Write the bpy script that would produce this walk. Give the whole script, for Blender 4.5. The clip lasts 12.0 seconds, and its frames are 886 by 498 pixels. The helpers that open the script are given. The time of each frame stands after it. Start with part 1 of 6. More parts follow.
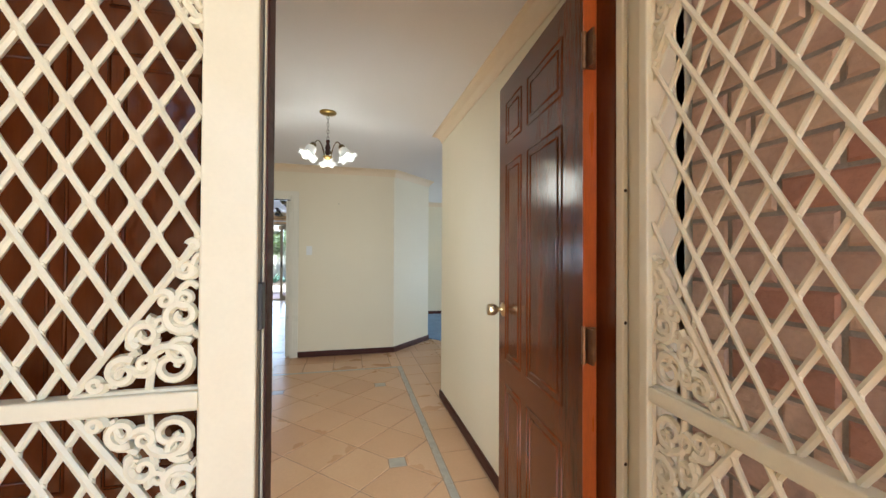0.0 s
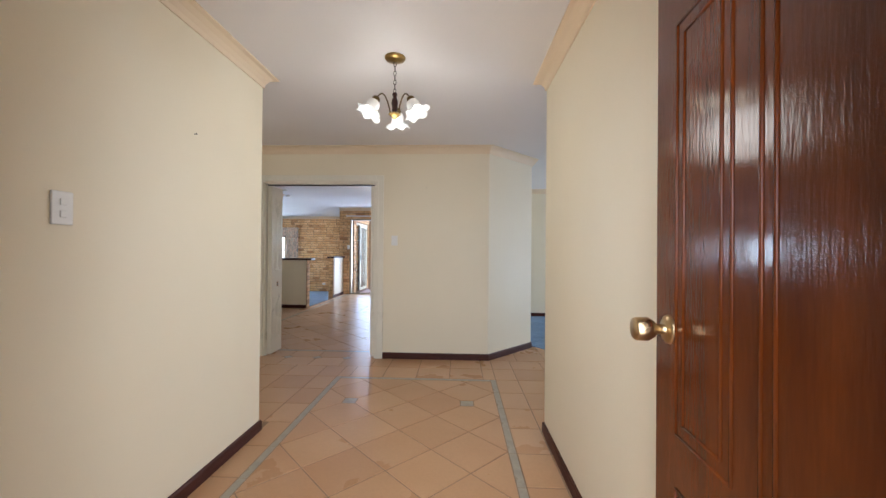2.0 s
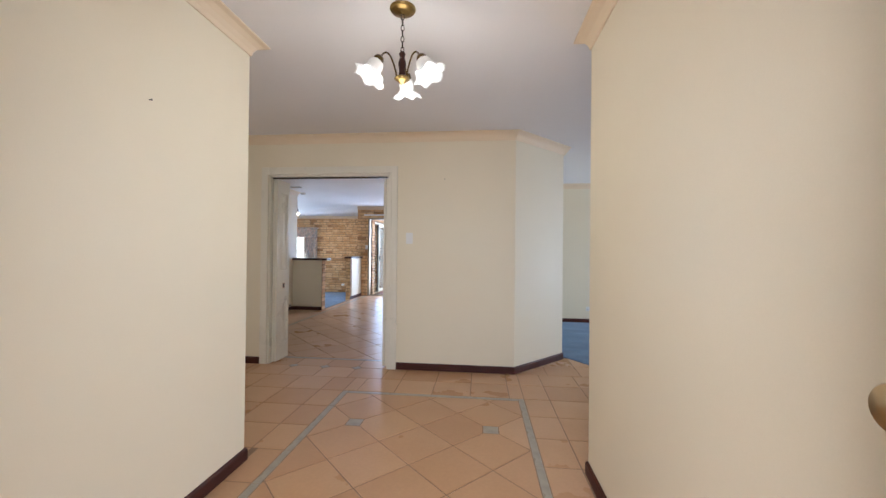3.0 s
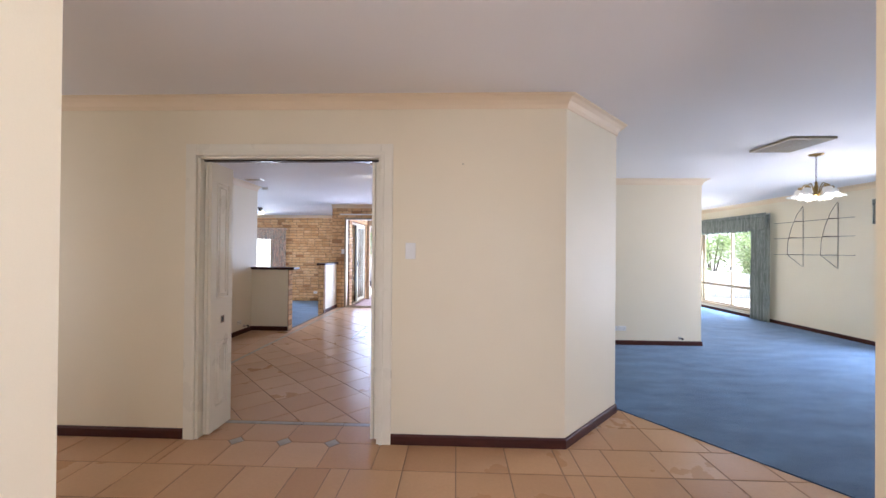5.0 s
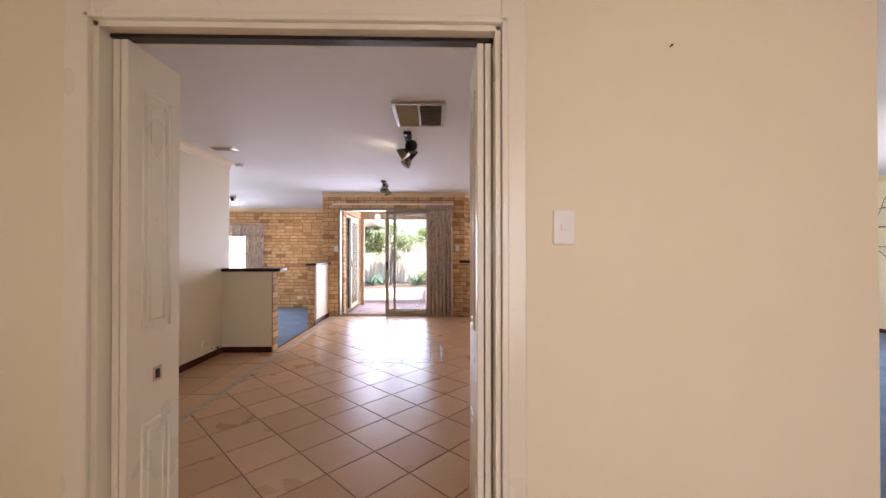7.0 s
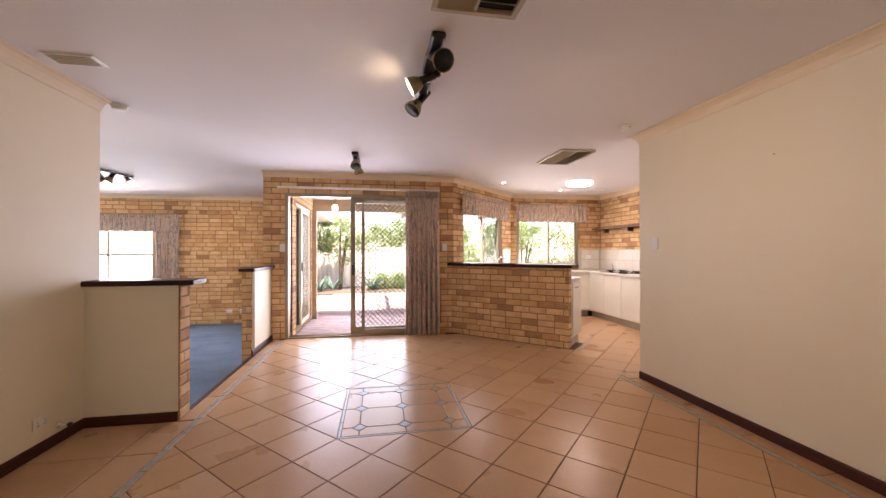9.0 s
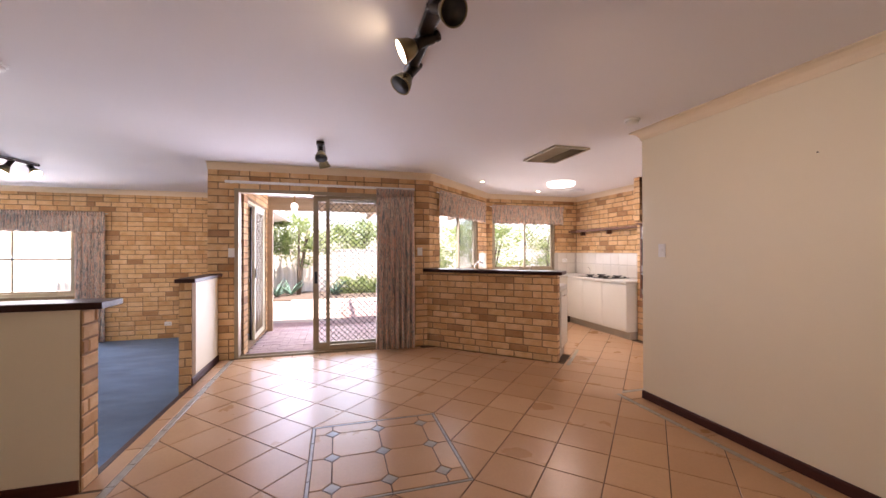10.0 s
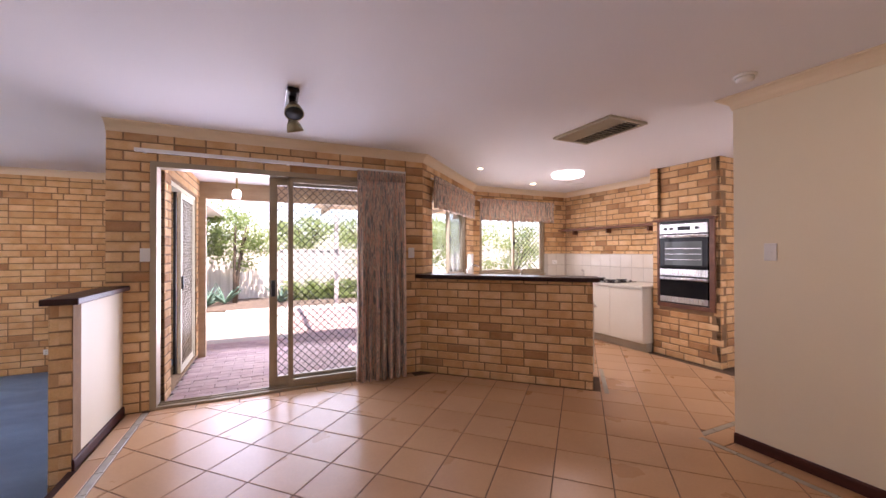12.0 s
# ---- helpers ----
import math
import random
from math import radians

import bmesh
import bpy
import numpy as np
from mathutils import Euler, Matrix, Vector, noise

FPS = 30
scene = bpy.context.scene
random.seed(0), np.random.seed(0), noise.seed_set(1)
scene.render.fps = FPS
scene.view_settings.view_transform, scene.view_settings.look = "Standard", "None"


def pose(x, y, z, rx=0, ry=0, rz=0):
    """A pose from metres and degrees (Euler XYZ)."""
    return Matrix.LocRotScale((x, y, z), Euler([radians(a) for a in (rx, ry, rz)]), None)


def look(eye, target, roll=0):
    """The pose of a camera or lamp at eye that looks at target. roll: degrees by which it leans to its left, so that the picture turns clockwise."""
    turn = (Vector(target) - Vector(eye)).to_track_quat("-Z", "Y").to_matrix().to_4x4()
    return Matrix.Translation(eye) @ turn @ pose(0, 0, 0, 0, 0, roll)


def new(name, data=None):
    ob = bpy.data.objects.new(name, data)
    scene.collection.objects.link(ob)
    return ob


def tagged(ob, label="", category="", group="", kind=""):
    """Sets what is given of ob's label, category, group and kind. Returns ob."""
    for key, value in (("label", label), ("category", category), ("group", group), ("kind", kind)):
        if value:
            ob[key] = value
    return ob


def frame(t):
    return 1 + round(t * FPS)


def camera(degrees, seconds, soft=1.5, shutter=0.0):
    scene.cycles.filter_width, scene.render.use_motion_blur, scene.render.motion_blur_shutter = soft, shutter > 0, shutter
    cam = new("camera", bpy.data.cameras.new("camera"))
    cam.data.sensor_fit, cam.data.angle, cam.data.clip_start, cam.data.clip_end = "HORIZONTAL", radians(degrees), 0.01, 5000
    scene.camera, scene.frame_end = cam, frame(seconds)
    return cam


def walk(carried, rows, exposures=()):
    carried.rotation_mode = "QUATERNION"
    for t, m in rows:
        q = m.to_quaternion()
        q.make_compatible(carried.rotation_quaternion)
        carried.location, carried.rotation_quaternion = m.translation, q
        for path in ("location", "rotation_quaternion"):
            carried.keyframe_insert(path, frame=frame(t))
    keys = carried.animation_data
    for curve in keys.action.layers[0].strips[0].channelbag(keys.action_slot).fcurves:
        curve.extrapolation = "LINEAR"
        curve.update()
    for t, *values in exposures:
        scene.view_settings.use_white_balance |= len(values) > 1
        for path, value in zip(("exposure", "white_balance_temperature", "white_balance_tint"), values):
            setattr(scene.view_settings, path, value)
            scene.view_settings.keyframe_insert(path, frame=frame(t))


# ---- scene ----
cam = camera(99.6, 12.0)
PATH = [
    (0, (-0.054, -0.128, 1.351), (0.424, 1.814, 1.375), 0.3),
    (0.5, (0.03, 0.076, 1.359), (0.422, 2.037, 1.372), 0.3),
    (1, (0.104, 0.291, 1.325), (0.333, 2.278, 1.341), 0.4),
    (1.5, (0.151, 0.446, 1.289), (0.206, 2.445, 1.31), 0.5),
    (2, (0.17, 0.659, 1.262), (0.087, 2.658, 1.273), 0.5),
    (2.5, (0.181, 0.887, 1.251), (0.0, 2.879, 1.264), 0.6),
    (2.7, (0.177, 0.978, 1.238), (-0.022, 2.968, 1.254), 0.6),
    (4.5, (-0.063, 2.053, 1.341), (-0.245, 4.045, 1.347), 0.4),
    (5, (-0.253, 2.35, 1.381), (-0.324, 4.349, 1.392), 0.5),
    (5.5, (-0.478, 2.609, 1.374), (-0.45, 4.609, 1.393), 0.4),
    (6, (-0.648, 2.885, 1.332), (-0.592, 4.884, 1.346), 0.2),
    (6.5, (-0.798, 3.238, 1.31), (-0.757, 5.237, 1.324), 0.0),
    (8.3, (-1.549, 5.093, 1.278), (-1.371, 7.085, 1.288), 0.0),
    (8.5, (-1.572, 5.192, 1.277), (-1.347, 7.179, 1.292), -0.0),
    (9, (-1.612, 5.453, 1.297), (-1.266, 7.423, 1.309), -0.1),
    (9.5, (-1.669, 5.745, 1.334), (-1.192, 7.687, 1.35), -0.1),
    (10, (-1.713, 6.028, 1.368), (-1.166, 7.952, 1.379), -0.1),
    (10.5, (-1.759, 6.339, 1.405), (-1.162, 8.247, 1.421), -0.1),
    (11, (-1.848, 6.664, 1.435), (-1.173, 8.547, 1.45), -0.0),
    (11.5, (-1.95, 6.994, 1.437), (-1.183, 8.841, 1.449), -0.0),
    (12, (-2.006, 7.301, 1.38), (-1.17, 9.118, 1.391), -0.1),
]
EXPOSURES = [(0.0, 1.84, 5550, 3), (1.0, 1.84, 5750, 8), (2.5, 1.86, 5520, 12), (4.5, 2.03, 5620, 18), (6.5, 2.10, 6120, 24), (8.3, 2.08, 7350, 29), (10.0, 1.92, 6950, 32), (12.0, 1.70, 6750, 36)]
walk(cam, [(t, look(eye, target, roll)) for t, eye, target, roll in PATH], EXPOSURES)

# ---- world and large lights ----
world = bpy.data.worlds.new("sky")
scene.world = world
world.use_nodes = True
wn = world.node_tree.nodes
sky = wn.new("ShaderNodeTexSky")
sky.sky_type, sky.sun_disc = "NISHITA", False
SUN_EL, SUN_AZ = 68.0, 150.0
sky.sun_elevation, sky.sun_rotation = radians(SUN_EL), radians(SUN_AZ)
world.node_tree.links.new(sky.outputs[0], wn["Background"].inputs[0])
wn["Background"].inputs[1].default_value = 0.15
sun = new("sun", bpy.data.lights.new("sun", "SUN"))
sun.data.energy, sun.data.angle, sun.data.color = 5.0, radians(0.5), (1.0, 0.95, 0.88)
az, el = radians(SUN_AZ), radians(SUN_EL)
sun.matrix_world = look((0, 0, 0), (-math.sin(az) * math.cos(el), -math.cos(az) * math.cos(el), -math.sin(el)))


def area(name, eye, target, w, h, power, col=(1, 1, 1)):
    ob = new(name, bpy.data.lights.new(name, "AREA"))
    ob.data.shape, ob.data.size, ob.data.size_y, ob.data.energy, ob.data.color = "RECTANGLE", w, h, power, col
    ob.matrix_world = look(eye, target)
    return ob


def bulb(name, at, power, r=0.03, col=(1.0, 0.86, 0.66)):
    ob = new(name, bpy.data.lights.new(name, "POINT"))
    ob.data.energy, ob.data.shadow_soft_size, ob.data.color = power, r, col
    ob.location = at
    return ob


DAY = (0.84, 0.92, 1.0)
area("daylight_slider", (-1.75, 11.62, 1.15), (-1.75, 9.0, 1.4), 2.1, 2.0, 18.0, (0.66, 0.78, 1.0))
area("daylight_patio", (-1.7, 13.7, 1.2), (-1.9, 11.6, 1.3), 2.2, 2.0, 26, (0.70, 0.84, 1.0))
area("daylight_bay", (0.2, 12.1, 1.45), (1.2, 11.1, 1.2), 1.3, 0.9, 6.5, DAY)
area("daylight_kitchen", (1.95, 13.0, 1.45), (1.95, 11.0, 1.2), 1.3, 0.9, 7, DAY)
area("daylight_family", (-6.9, 14.3, 1.2), (-6.9, 12.0, 0.8), 1.8, 1.1, 62, DAY)
area("daylight_lounge", (6.3, 11.4, 1.1), (4.0, 11.0, 0.8), 1.7, 1.6, 27, (0.94, 0.97, 1.0))
area("daylight_lounge_side", (6.3, 7.2, 1.1), (4.0, 7.0, 0.8), 1.7, 1.6, 46, (0.94, 0.97, 1.0))
entry_light = area("daylight_entry", (0.20, 0.945, 1.1), (0.0, 3.6, 0.45), 0.75, 1.9, 4.5, (0.98, 0.97, 0.93))
entry_light.data.spread = radians(120)

# added fill lamp that brightens the left passage
area("daylight_passage", (-4.56, 4.1, 1.3), (0.0, 4.5, 1.2), 1.0, 1.8, 2.4, (1.0, 0.95, 0.86))
# added fill for the oven tower's near side; no opening is built here
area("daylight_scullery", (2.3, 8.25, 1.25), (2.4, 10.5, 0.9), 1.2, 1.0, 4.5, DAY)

# ---- materials ----
MATS = {}


def surface(name, c1, c2, scale=6.0, rough=0.6, metal=0.0, fine=80.0, bump=0.05, dirt=0.12, coat=0.0, per_piece=None, stretch=(1, 1, 1), spec=0.5, sheen=0.0, emit=None, rough_var=0.1):
    """Two-scale mottled colour, fine relief; per_piece: colours picked by object or by island."""
    if name in MATS:
        return MATS[name]
    m = bpy.data.materials.new(name)
    MATS[name] = m
    m.use_nodes = True
    n, l = m.node_tree.nodes, m.node_tree.links
    b = n["Principled BSDF"]
    tc = n.new("ShaderNodeTexCoord")
    mp = n.new("ShaderNodeMapping")
    mp.inputs["Scale"].default_value = stretch
    l.new(tc.outputs["Object"], mp.inputs[0])
    vec = mp.outputs[0]
    if per_piece:
        kind, stops = per_piece
        if kind == "object":
            src = n.new("ShaderNodeObjectInfo").outputs["Random"]
        else:
            src = n.new("ShaderNodeNewGeometry").outputs["Random Per Island"]
        add = n.new("ShaderNodeVectorMath")
        add.operation = "MULTIPLY_ADD"
        add.inputs[1].default_value = (1, 1, 1)
        sc = n.new("ShaderNodeMath")
        sc.operation = "MULTIPLY"
        sc.inputs[1].default_value = 37.0
        l.new(src, sc.inputs[0])
        l.new(vec, add.inputs[0])
        l.new(sc.outputs[0], add.inputs[2])
        vec = add.outputs[0]
    big = n.new("ShaderNodeTexNoise")
    big.inputs["Scale"].default_value, big.inputs["Detail"].default_value = scale, 5
    l.new(vec, big.inputs["Vector"])
    mix = n.new("ShaderNodeMix")
    mix.data_type = "RGBA"
    if per_piece:
        ramp = n.new("ShaderNodeValToRGB")
        els = ramp.color_ramp.elements
        while len(els) < len(stops):
            els.new(0.5)
        for e, (p, c) in zip(els, stops):
            e.position, e.color = p, (*c, 1)
        l.new(src, ramp.inputs[0])
        l.new(ramp.outputs[0], mix.inputs[6])
        mul = n.new("ShaderNodeMix")
        mul.data_type, mul.blend_type = "RGBA", "MULTIPLY"
        mul.inputs[0].default_value = 1.0
        l.new(ramp.outputs[0], mul.inputs[6])
        mul.inputs[7].default_value = (*c2, 1)
        l.new(mul.outputs[2], mix.inputs[7])
    else:
        mix.inputs[6].default_value, mix.inputs[7].default_value = (*c1, 1), (*c2, 1)
    rm = n.new("ShaderNodeMapRange")
    rm.inputs[1].default_value, rm.inputs[2].default_value = 0.3, 0.7
    l.new(big.outputs["Fac"], rm.inputs[0])
    l.new(rm.outputs[0], mix.inputs[0])
    fi = n.new("ShaderNodeTexNoise")
    fi.inputs["Scale"].default_value, fi.inputs["Detail"].default_value = fine, 3
    l.new(vec, fi.inputs["Vector"])
    dk = n.new("ShaderNodeMix")
    dk.data_type, dk.blend_type = "RGBA", "MULTIPLY"
    fr = n.new("ShaderNodeMapRange")
    fr.inputs[3].default_value, fr.inputs[4].default_value = 1.0 - dirt, 1.0 + dirt * 0.4
    l.new(fi.outputs["Fac"], fr.inputs[0])
    dk.inputs[0].default_value = 1.0
    l.new(mix.outputs[2], dk.inputs[6])
    l.new(fr.outputs[0], dk.inputs[7])
    l.new(dk.outputs[2], b.inputs["Base Color"])
    rr = n.new("ShaderNodeMapRange")
    rr.inputs[3].default_value, rr.inputs[4].default_value = max(0.02, rough - rough_var), min(1.0, rough + rough_var)
    l.new(big.outputs["Fac"], rr.inputs[0])
    l.new(rr.outputs[0], b.inputs["Roughness"])
    b.inputs["Metallic"].default_value = metal
    b.inputs["Specular IOR Level"].default_value = spec
    b.inputs["Coat Weight"].default_value = coat
    b.inputs["Coat Roughness"].default_value = 0.08
    b.inputs["Sheen Weight"].default_value = sheen
    if emit:
        b.inputs["Emission Color"].default_value, b.inputs["Emission Strength"].default_value = (*emit[:3], 1), emit[3]
    if bump:
        bp = n.new("ShaderNodeBump")
        bp.inputs["Strength"].default_value, bp.inputs["Distance"].default_value = min(1.0, bump * 4), 0.004
        l.new(fi.outputs["Fac"], bp.inputs["Height"])
        l.new(bp.outputs[0], b.inputs["Normal"])
    return m


def glass_material():
    m = bpy.data.materials.new("window_glass")
    m.use_nodes = True
    n, l = m.node_tree.nodes, m.node_tree.links
    n.remove(n["Principled BSDF"])
    tr, gl, mx = n.new("ShaderNodeBsdfTransparent"), n.new("ShaderNodeBsdfGlossy"), n.new("ShaderNodeMixShader")
    mx.inputs[0].default_value = 0.035
    gl.inputs["Roughness"].default_value = 0.02
    tr.inputs[0].default_value = (0.95, 0.97, 0.96, 1)
    l.new(tr.outputs[0], mx.inputs[1])
    l.new(gl.outputs[0], mx.inputs[2])
    l.new(mx.outputs[0], n["Material Output"].inputs[0])
    return m


BRICK_STOPS = [(0.0, (0.78, 0.52, 0.265)), (0.35, (0.88, 0.63, 0.36)), (0.62, (0.70, 0.43, 0.21)), (0.82, (0.80, 0.55, 0.30)), (0.90, (0.45, 0.25, 0.12)), (1.0, (0.57, 0.34, 0.165))]
TILE_STOPS = [(0.0, (0.54, 0.325, 0.175)), (0.4, (0.58, 0.36, 0.20)), (0.7, (0.51, 0.30, 0.16)), (1.0, (0.60, 0.38, 0.22))]
PAVE_STOPS = [(0.0, (0.58, 0.42, 0.39)), (0.5, (0.65, 0.48, 0.44)), (1.0, (0.52, 0.36, 0.35))]
M_WALL = surface("cream_wall_paint", (0.81, 0.73, 0.555), (0.785, 0.70, 0.525), 1.2, 0.55, fine=220, bump=0.02, dirt=0.03)
M_CEIL = surface("white_ceiling_paint", (0.80, 0.775, 0.76), (0.77, 0.745, 0.73), 0.8, 0.8, fine=200, bump=0.02, dirt=0.03)
M_CORN = surface("peach_cornice_paint", (0.80, 0.66, 0.47), (0.77, 0.63, 0.44), 2, 0.6, fine=200, bump=0.01, dirt=0.03)
M_TRIM = surface("cream_gloss_trim", (0.80, 0.76, 0.64), (0.77, 0.72, 0.60), 3, 0.3, fine=90, bump=0.01, dirt=0.04)
M_SKIRT = surface("mahogany_skirting", (0.075, 0.020, 0.013), (0.05, 0.013, 0.009), 5, 0.5, fine=60, bump=0.03, dirt=0.3, stretch=(1, 1, 8), spec=0.25)
M_MAHOG = surface("glossy_mahogany", (0.132, 0.030, 0.0048), (0.085, 0.018, 0.0032), 3, 0.15, fine=28, bump=0.035, dirt=0.25, coat=0.20, spec=0.28, rough_var=0.04, stretch=(6, 6, 0.7))
M_MAHOG_EDGE = surface("orange_varnished_edge", (0.52, 0.115, 0.018), (0.42, 0.085, 0.014), 5, 0.3, fine=50, bump=0.05, dirt=0.35, stretch=(6, 6, 0.6))
M_DARKWOOD = surface("dark_stained_wood", (0.050, 0.017, 0.012), (0.030, 0.010, 0.008), 4, 0.38, fine=40, bump=0.04, dirt=0.3, coat=0.0, spec=0.22, stretch=(1, 6, 6))
M_REDWOOD = surface("red_brown_timber", (0.20, 0.075, 0.035), (0.14, 0.05, 0.025), 4, 0.45, fine=40, bump=0.05, dirt=0.3, stretch=(5, 1, 5))
M_TILE = surface("terracotta_tile", None, (0.94, 0.92, 0.88), 2.6, 0.28, fine=60, bump=0.02, dirt=0.10, per_piece=("object", TILE_STOPS), spec=0.24, rough_var=0.02)
M_TILE_J = surface("terracotta_tile_field", None, (0.94, 0.92, 0.88), 2.6, 0.28, fine=60, bump=0.02, dirt=0.10, per_piece=("island", TILE_STOPS), spec=0.24, rough_var=0.02)
M_GROUT = surface("brown_grout", (0.11, 0.07, 0.045), (0.15, 0.10, 0.065), 8, 0.85, fine=150, bump=0.1, dirt=0.3)
M_GROUT_HALL = surface("tan_grout", (0.27, 0.175, 0.105), (0.33, 0.22, 0.14), 8, 0.85, fine=150, bump=0.1, dirt=0.3)
M_MARBLE = surface("grey_marble_strip", (0.42, 0.375, 0.295), (0.31, 0.285, 0.23), 14, 0.3, fine=60, bump=0.02, dirt=0.2)
M_BRICK = surface("face_brick", None, (0.84, 0.70, 0.56), 7, 0.85, fine=110, bump=0.22, dirt=0.22, per_piece=("object", BRICK_STOPS))
M_BRICK_J = surface("face_brick_field", None, (0.84, 0.70, 0.56), 7, 0.85, fine=110, bump=0.22, dirt=0.22, per_piece=("island", BRICK_STOPS))
PALE_STOPS = [(0.0, (0.66, 0.46, 0.34)), (0.35, (0.74, 0.55, 0.40)), (0.6, (0.62, 0.42, 0.33)), (0.8, (0.70, 0.53, 0.41)), (0.9, (0.50, 0.24, 0.16)), (1.0, (0.62, 0.40, 0.31))]
M_BRICK_P = surface("weathered_pink_brick", None, (0.80, 0.76, 0.74), 6, 0.9, fine=70, bump=0.3, dirt=0.2, per_piece=("object", PALE_STOPS))
M_BRICK_PJ = surface("weathered_pink_brick_field", None, (0.80, 0.76, 0.74), 6, 0.9, fine=70, bump=0.3, dirt=0.2, per_piece=("island", PALE_STOPS))
M_MORTAR_P = surface("grey_mortar", (0.42, 0.37, 0.31), (0.34, 0.30, 0.25), 9, 0.95, fine=200, bump=0.15, dirt=0.25)
M_MORTAR = surface("tan_mortar", (0.33, 0.205, 0.108), (0.26, 0.16, 0.082), 9, 0.95, fine=200, bump=0.15, dirt=0.25)
M_CARPET = surface("blue_carpet", (0.135, 0.26, 0.45), (0.075, 0.155, 0.285), 2.2, 0.95, fine=420, bump=0.25, dirt=0.35, spec=0.1, sheen=0.25, stretch=(1.0, 2.6, 1.0))
M_GATE = surface("cream_powder_coat", (0.78, 0.735, 0.56), (0.74, 0.69, 0.51), 5, 0.35, fine=120, bump=0.015, dirt=0.05)
M_ALU = surface("beige_aluminium", (0.37, 0.30, 0.20), (0.33, 0.265, 0.175), 6, 0.35, metal=0.3, fine=90, bump=0.01, dirt=0.06)
M_BLACK = surface("black_plastic", (0.02, 0.02, 0.02), (0.03, 0.03, 0.03), 9, 0.4, fine=90, bump=0.01)
M_DARKMETAL = surface("dark_bronze_metal", (0.035, 0.028, 0.024), (0.06, 0.045, 0.035), 9, 0.35, metal=0.7, fine=90, bump=0.01)
M_MESH = surface("black_security_mesh", (0.012, 0.012, 0.013), (0.018, 0.018, 0.019), 9, 0.6, metal=0.0, fine=90, bump=0)
M_REFLECTOR = surface("smoked_reflector_metal", (0.34, 0.28, 0.15), (0.24, 0.20, 0.11), 9, 0.3, metal=0.8, fine=80, bump=0.01)
M_LENS = surface("grey_lamp_lens", (0.66, 0.66, 0.62), (0.55, 0.55, 0.51), 30, 0.2, fine=90, bump=0.05)
M_BRASS = surface("antique_brass", (0.42, 0.29, 0.10), (0.28, 0.18, 0.06), 14, 0.3, metal=1.0, fine=80, bump=0.02, dirt=0.25)
M_BRONZE = surface("aged_bronze", (0.16, 0.105, 0.04), (0.09, 0.06, 0.025), 14, 0.32, metal=1.0, fine=80, bump=0.02, dirt=0.25)
M_SATIN = surface("satin_gold_knob", (0.62, 0.46, 0.26), (0.52, 0.38, 0.20), 8, 0.3, metal=1.0, fine=80, bump=0.02)
M_HINGE = surface("worn_hinge_metal", (0.22, 0.10, 0.05), (0.30, 0.18, 0.10), 20, 0.4, metal=0.8, fine=60, bump=0.08, dirt=0.4)
M_WHITE = surface("white_plastic", (0.82, 0.81, 0.78), (0.79, 0.78, 0.75), 6, 0.35, fine=90, bump=0.0, dirt=0.03)
M_CHROME = surface("chrome", (0.75, 0.75, 0.75), (0.7, 0.7, 0.7), 8, 0.12, metal=1.0, fine=60, bump=0)
M_STEEL = surface("brushed_steel", (0.62, 0.61, 0.60), (0.55, 0.55, 0.55), 4, 0.28, metal=1.0, fine=70, bump=0.02, stretch=(1, 30, 1))
M_OVENGLASS = surface("black_oven_glass", (0.012, 0.012, 0.014), (0.018, 0.018, 0.02), 4, 0.06, fine=40, bump=0, rough_var=0.02, spec=0.10)
M_OVENIN = surface("oven_inner_glass", (0.085, 0.095, 0.088), (0.06, 0.066, 0.06), 3, 0.08, fine=40, bump=0, rough_var=0.02, spec=0.2)
M_CAB = surface("cream_laminate", (0.72, 0.68, 0.58), (0.69, 0.65, 0.55), 3, 0.4, fine=90, bump=0.01, dirt=0.05)
M_KICK = surface("beige_kickboard", (0.42, 0.36, 0.27), (0.38, 0.32, 0.24), 4, 0.5, fine=90, bump=0.02)
M_BENCH = surface("pale_benchtop", (0.66, 0.62, 0.54), (0.60, 0.56, 0.48), 30, 0.35, fine=200, bump=0.01, dirt=0.12)
M_SPLASH = surface("ivory_wall_tile", None, (0.95, 0.93, 0.90), 4, 0.2, fine=50, bump=0.01, dirt=0.04, per_piece=("object", [(0.0, (0.68, 0.64, 0.57)), (1.0, (0.72, 0.68, 0.61))]))
M_SPLASH_GROUT = surface("ivory_grout", (0.52, 0.48, 0.41), (0.48, 0.44, 0.38), 6, 0.8, fine=120, bump=0.03)
M_VENT = surface("beige_vent_metal", (0.46, 0.40, 0.28), (0.42, 0.36, 0.25), 4, 0.45, fine=70, bump=0.01)
M_VENT_DARK = surface("dark_duct", (0.05, 0.04, 0.03), (0.07, 0.055, 0.04), 4, 0.8, fine=70, bump=0.0)
M_SHADE = surface("frosted_glass_shade", (0.9, 0.88, 0.83), (0.88, 0.86, 0.8), 12, 0.3, fine=60, bump=0.02, emit=(1.0, 0.92, 0.80, 0.012))
M_SHADE_B = surface("lit_glass_rim", (0.9, 0.9, 0.86), (0.88, 0.88, 0.84), 12, 0.3, fine=60, bump=0.02, emit=(1.0, 0.95, 0.86, 0.09))
M_LAMP = surface("lit_diffuser", (0.9, 0.9, 0.9), (0.9, 0.9, 0.9), 4, 0.4, fine=50, bump=0, emit=(1.0, 0.97, 0.92, 0.9))
M_GLOW = surface("lit_bulb", (0.9, 0.85, 0.7), (0.9, 0.85, 0.7), 4, 0.3, fine=50, bump=0, emit=(1.0, 0.88, 0.62, 4.0))
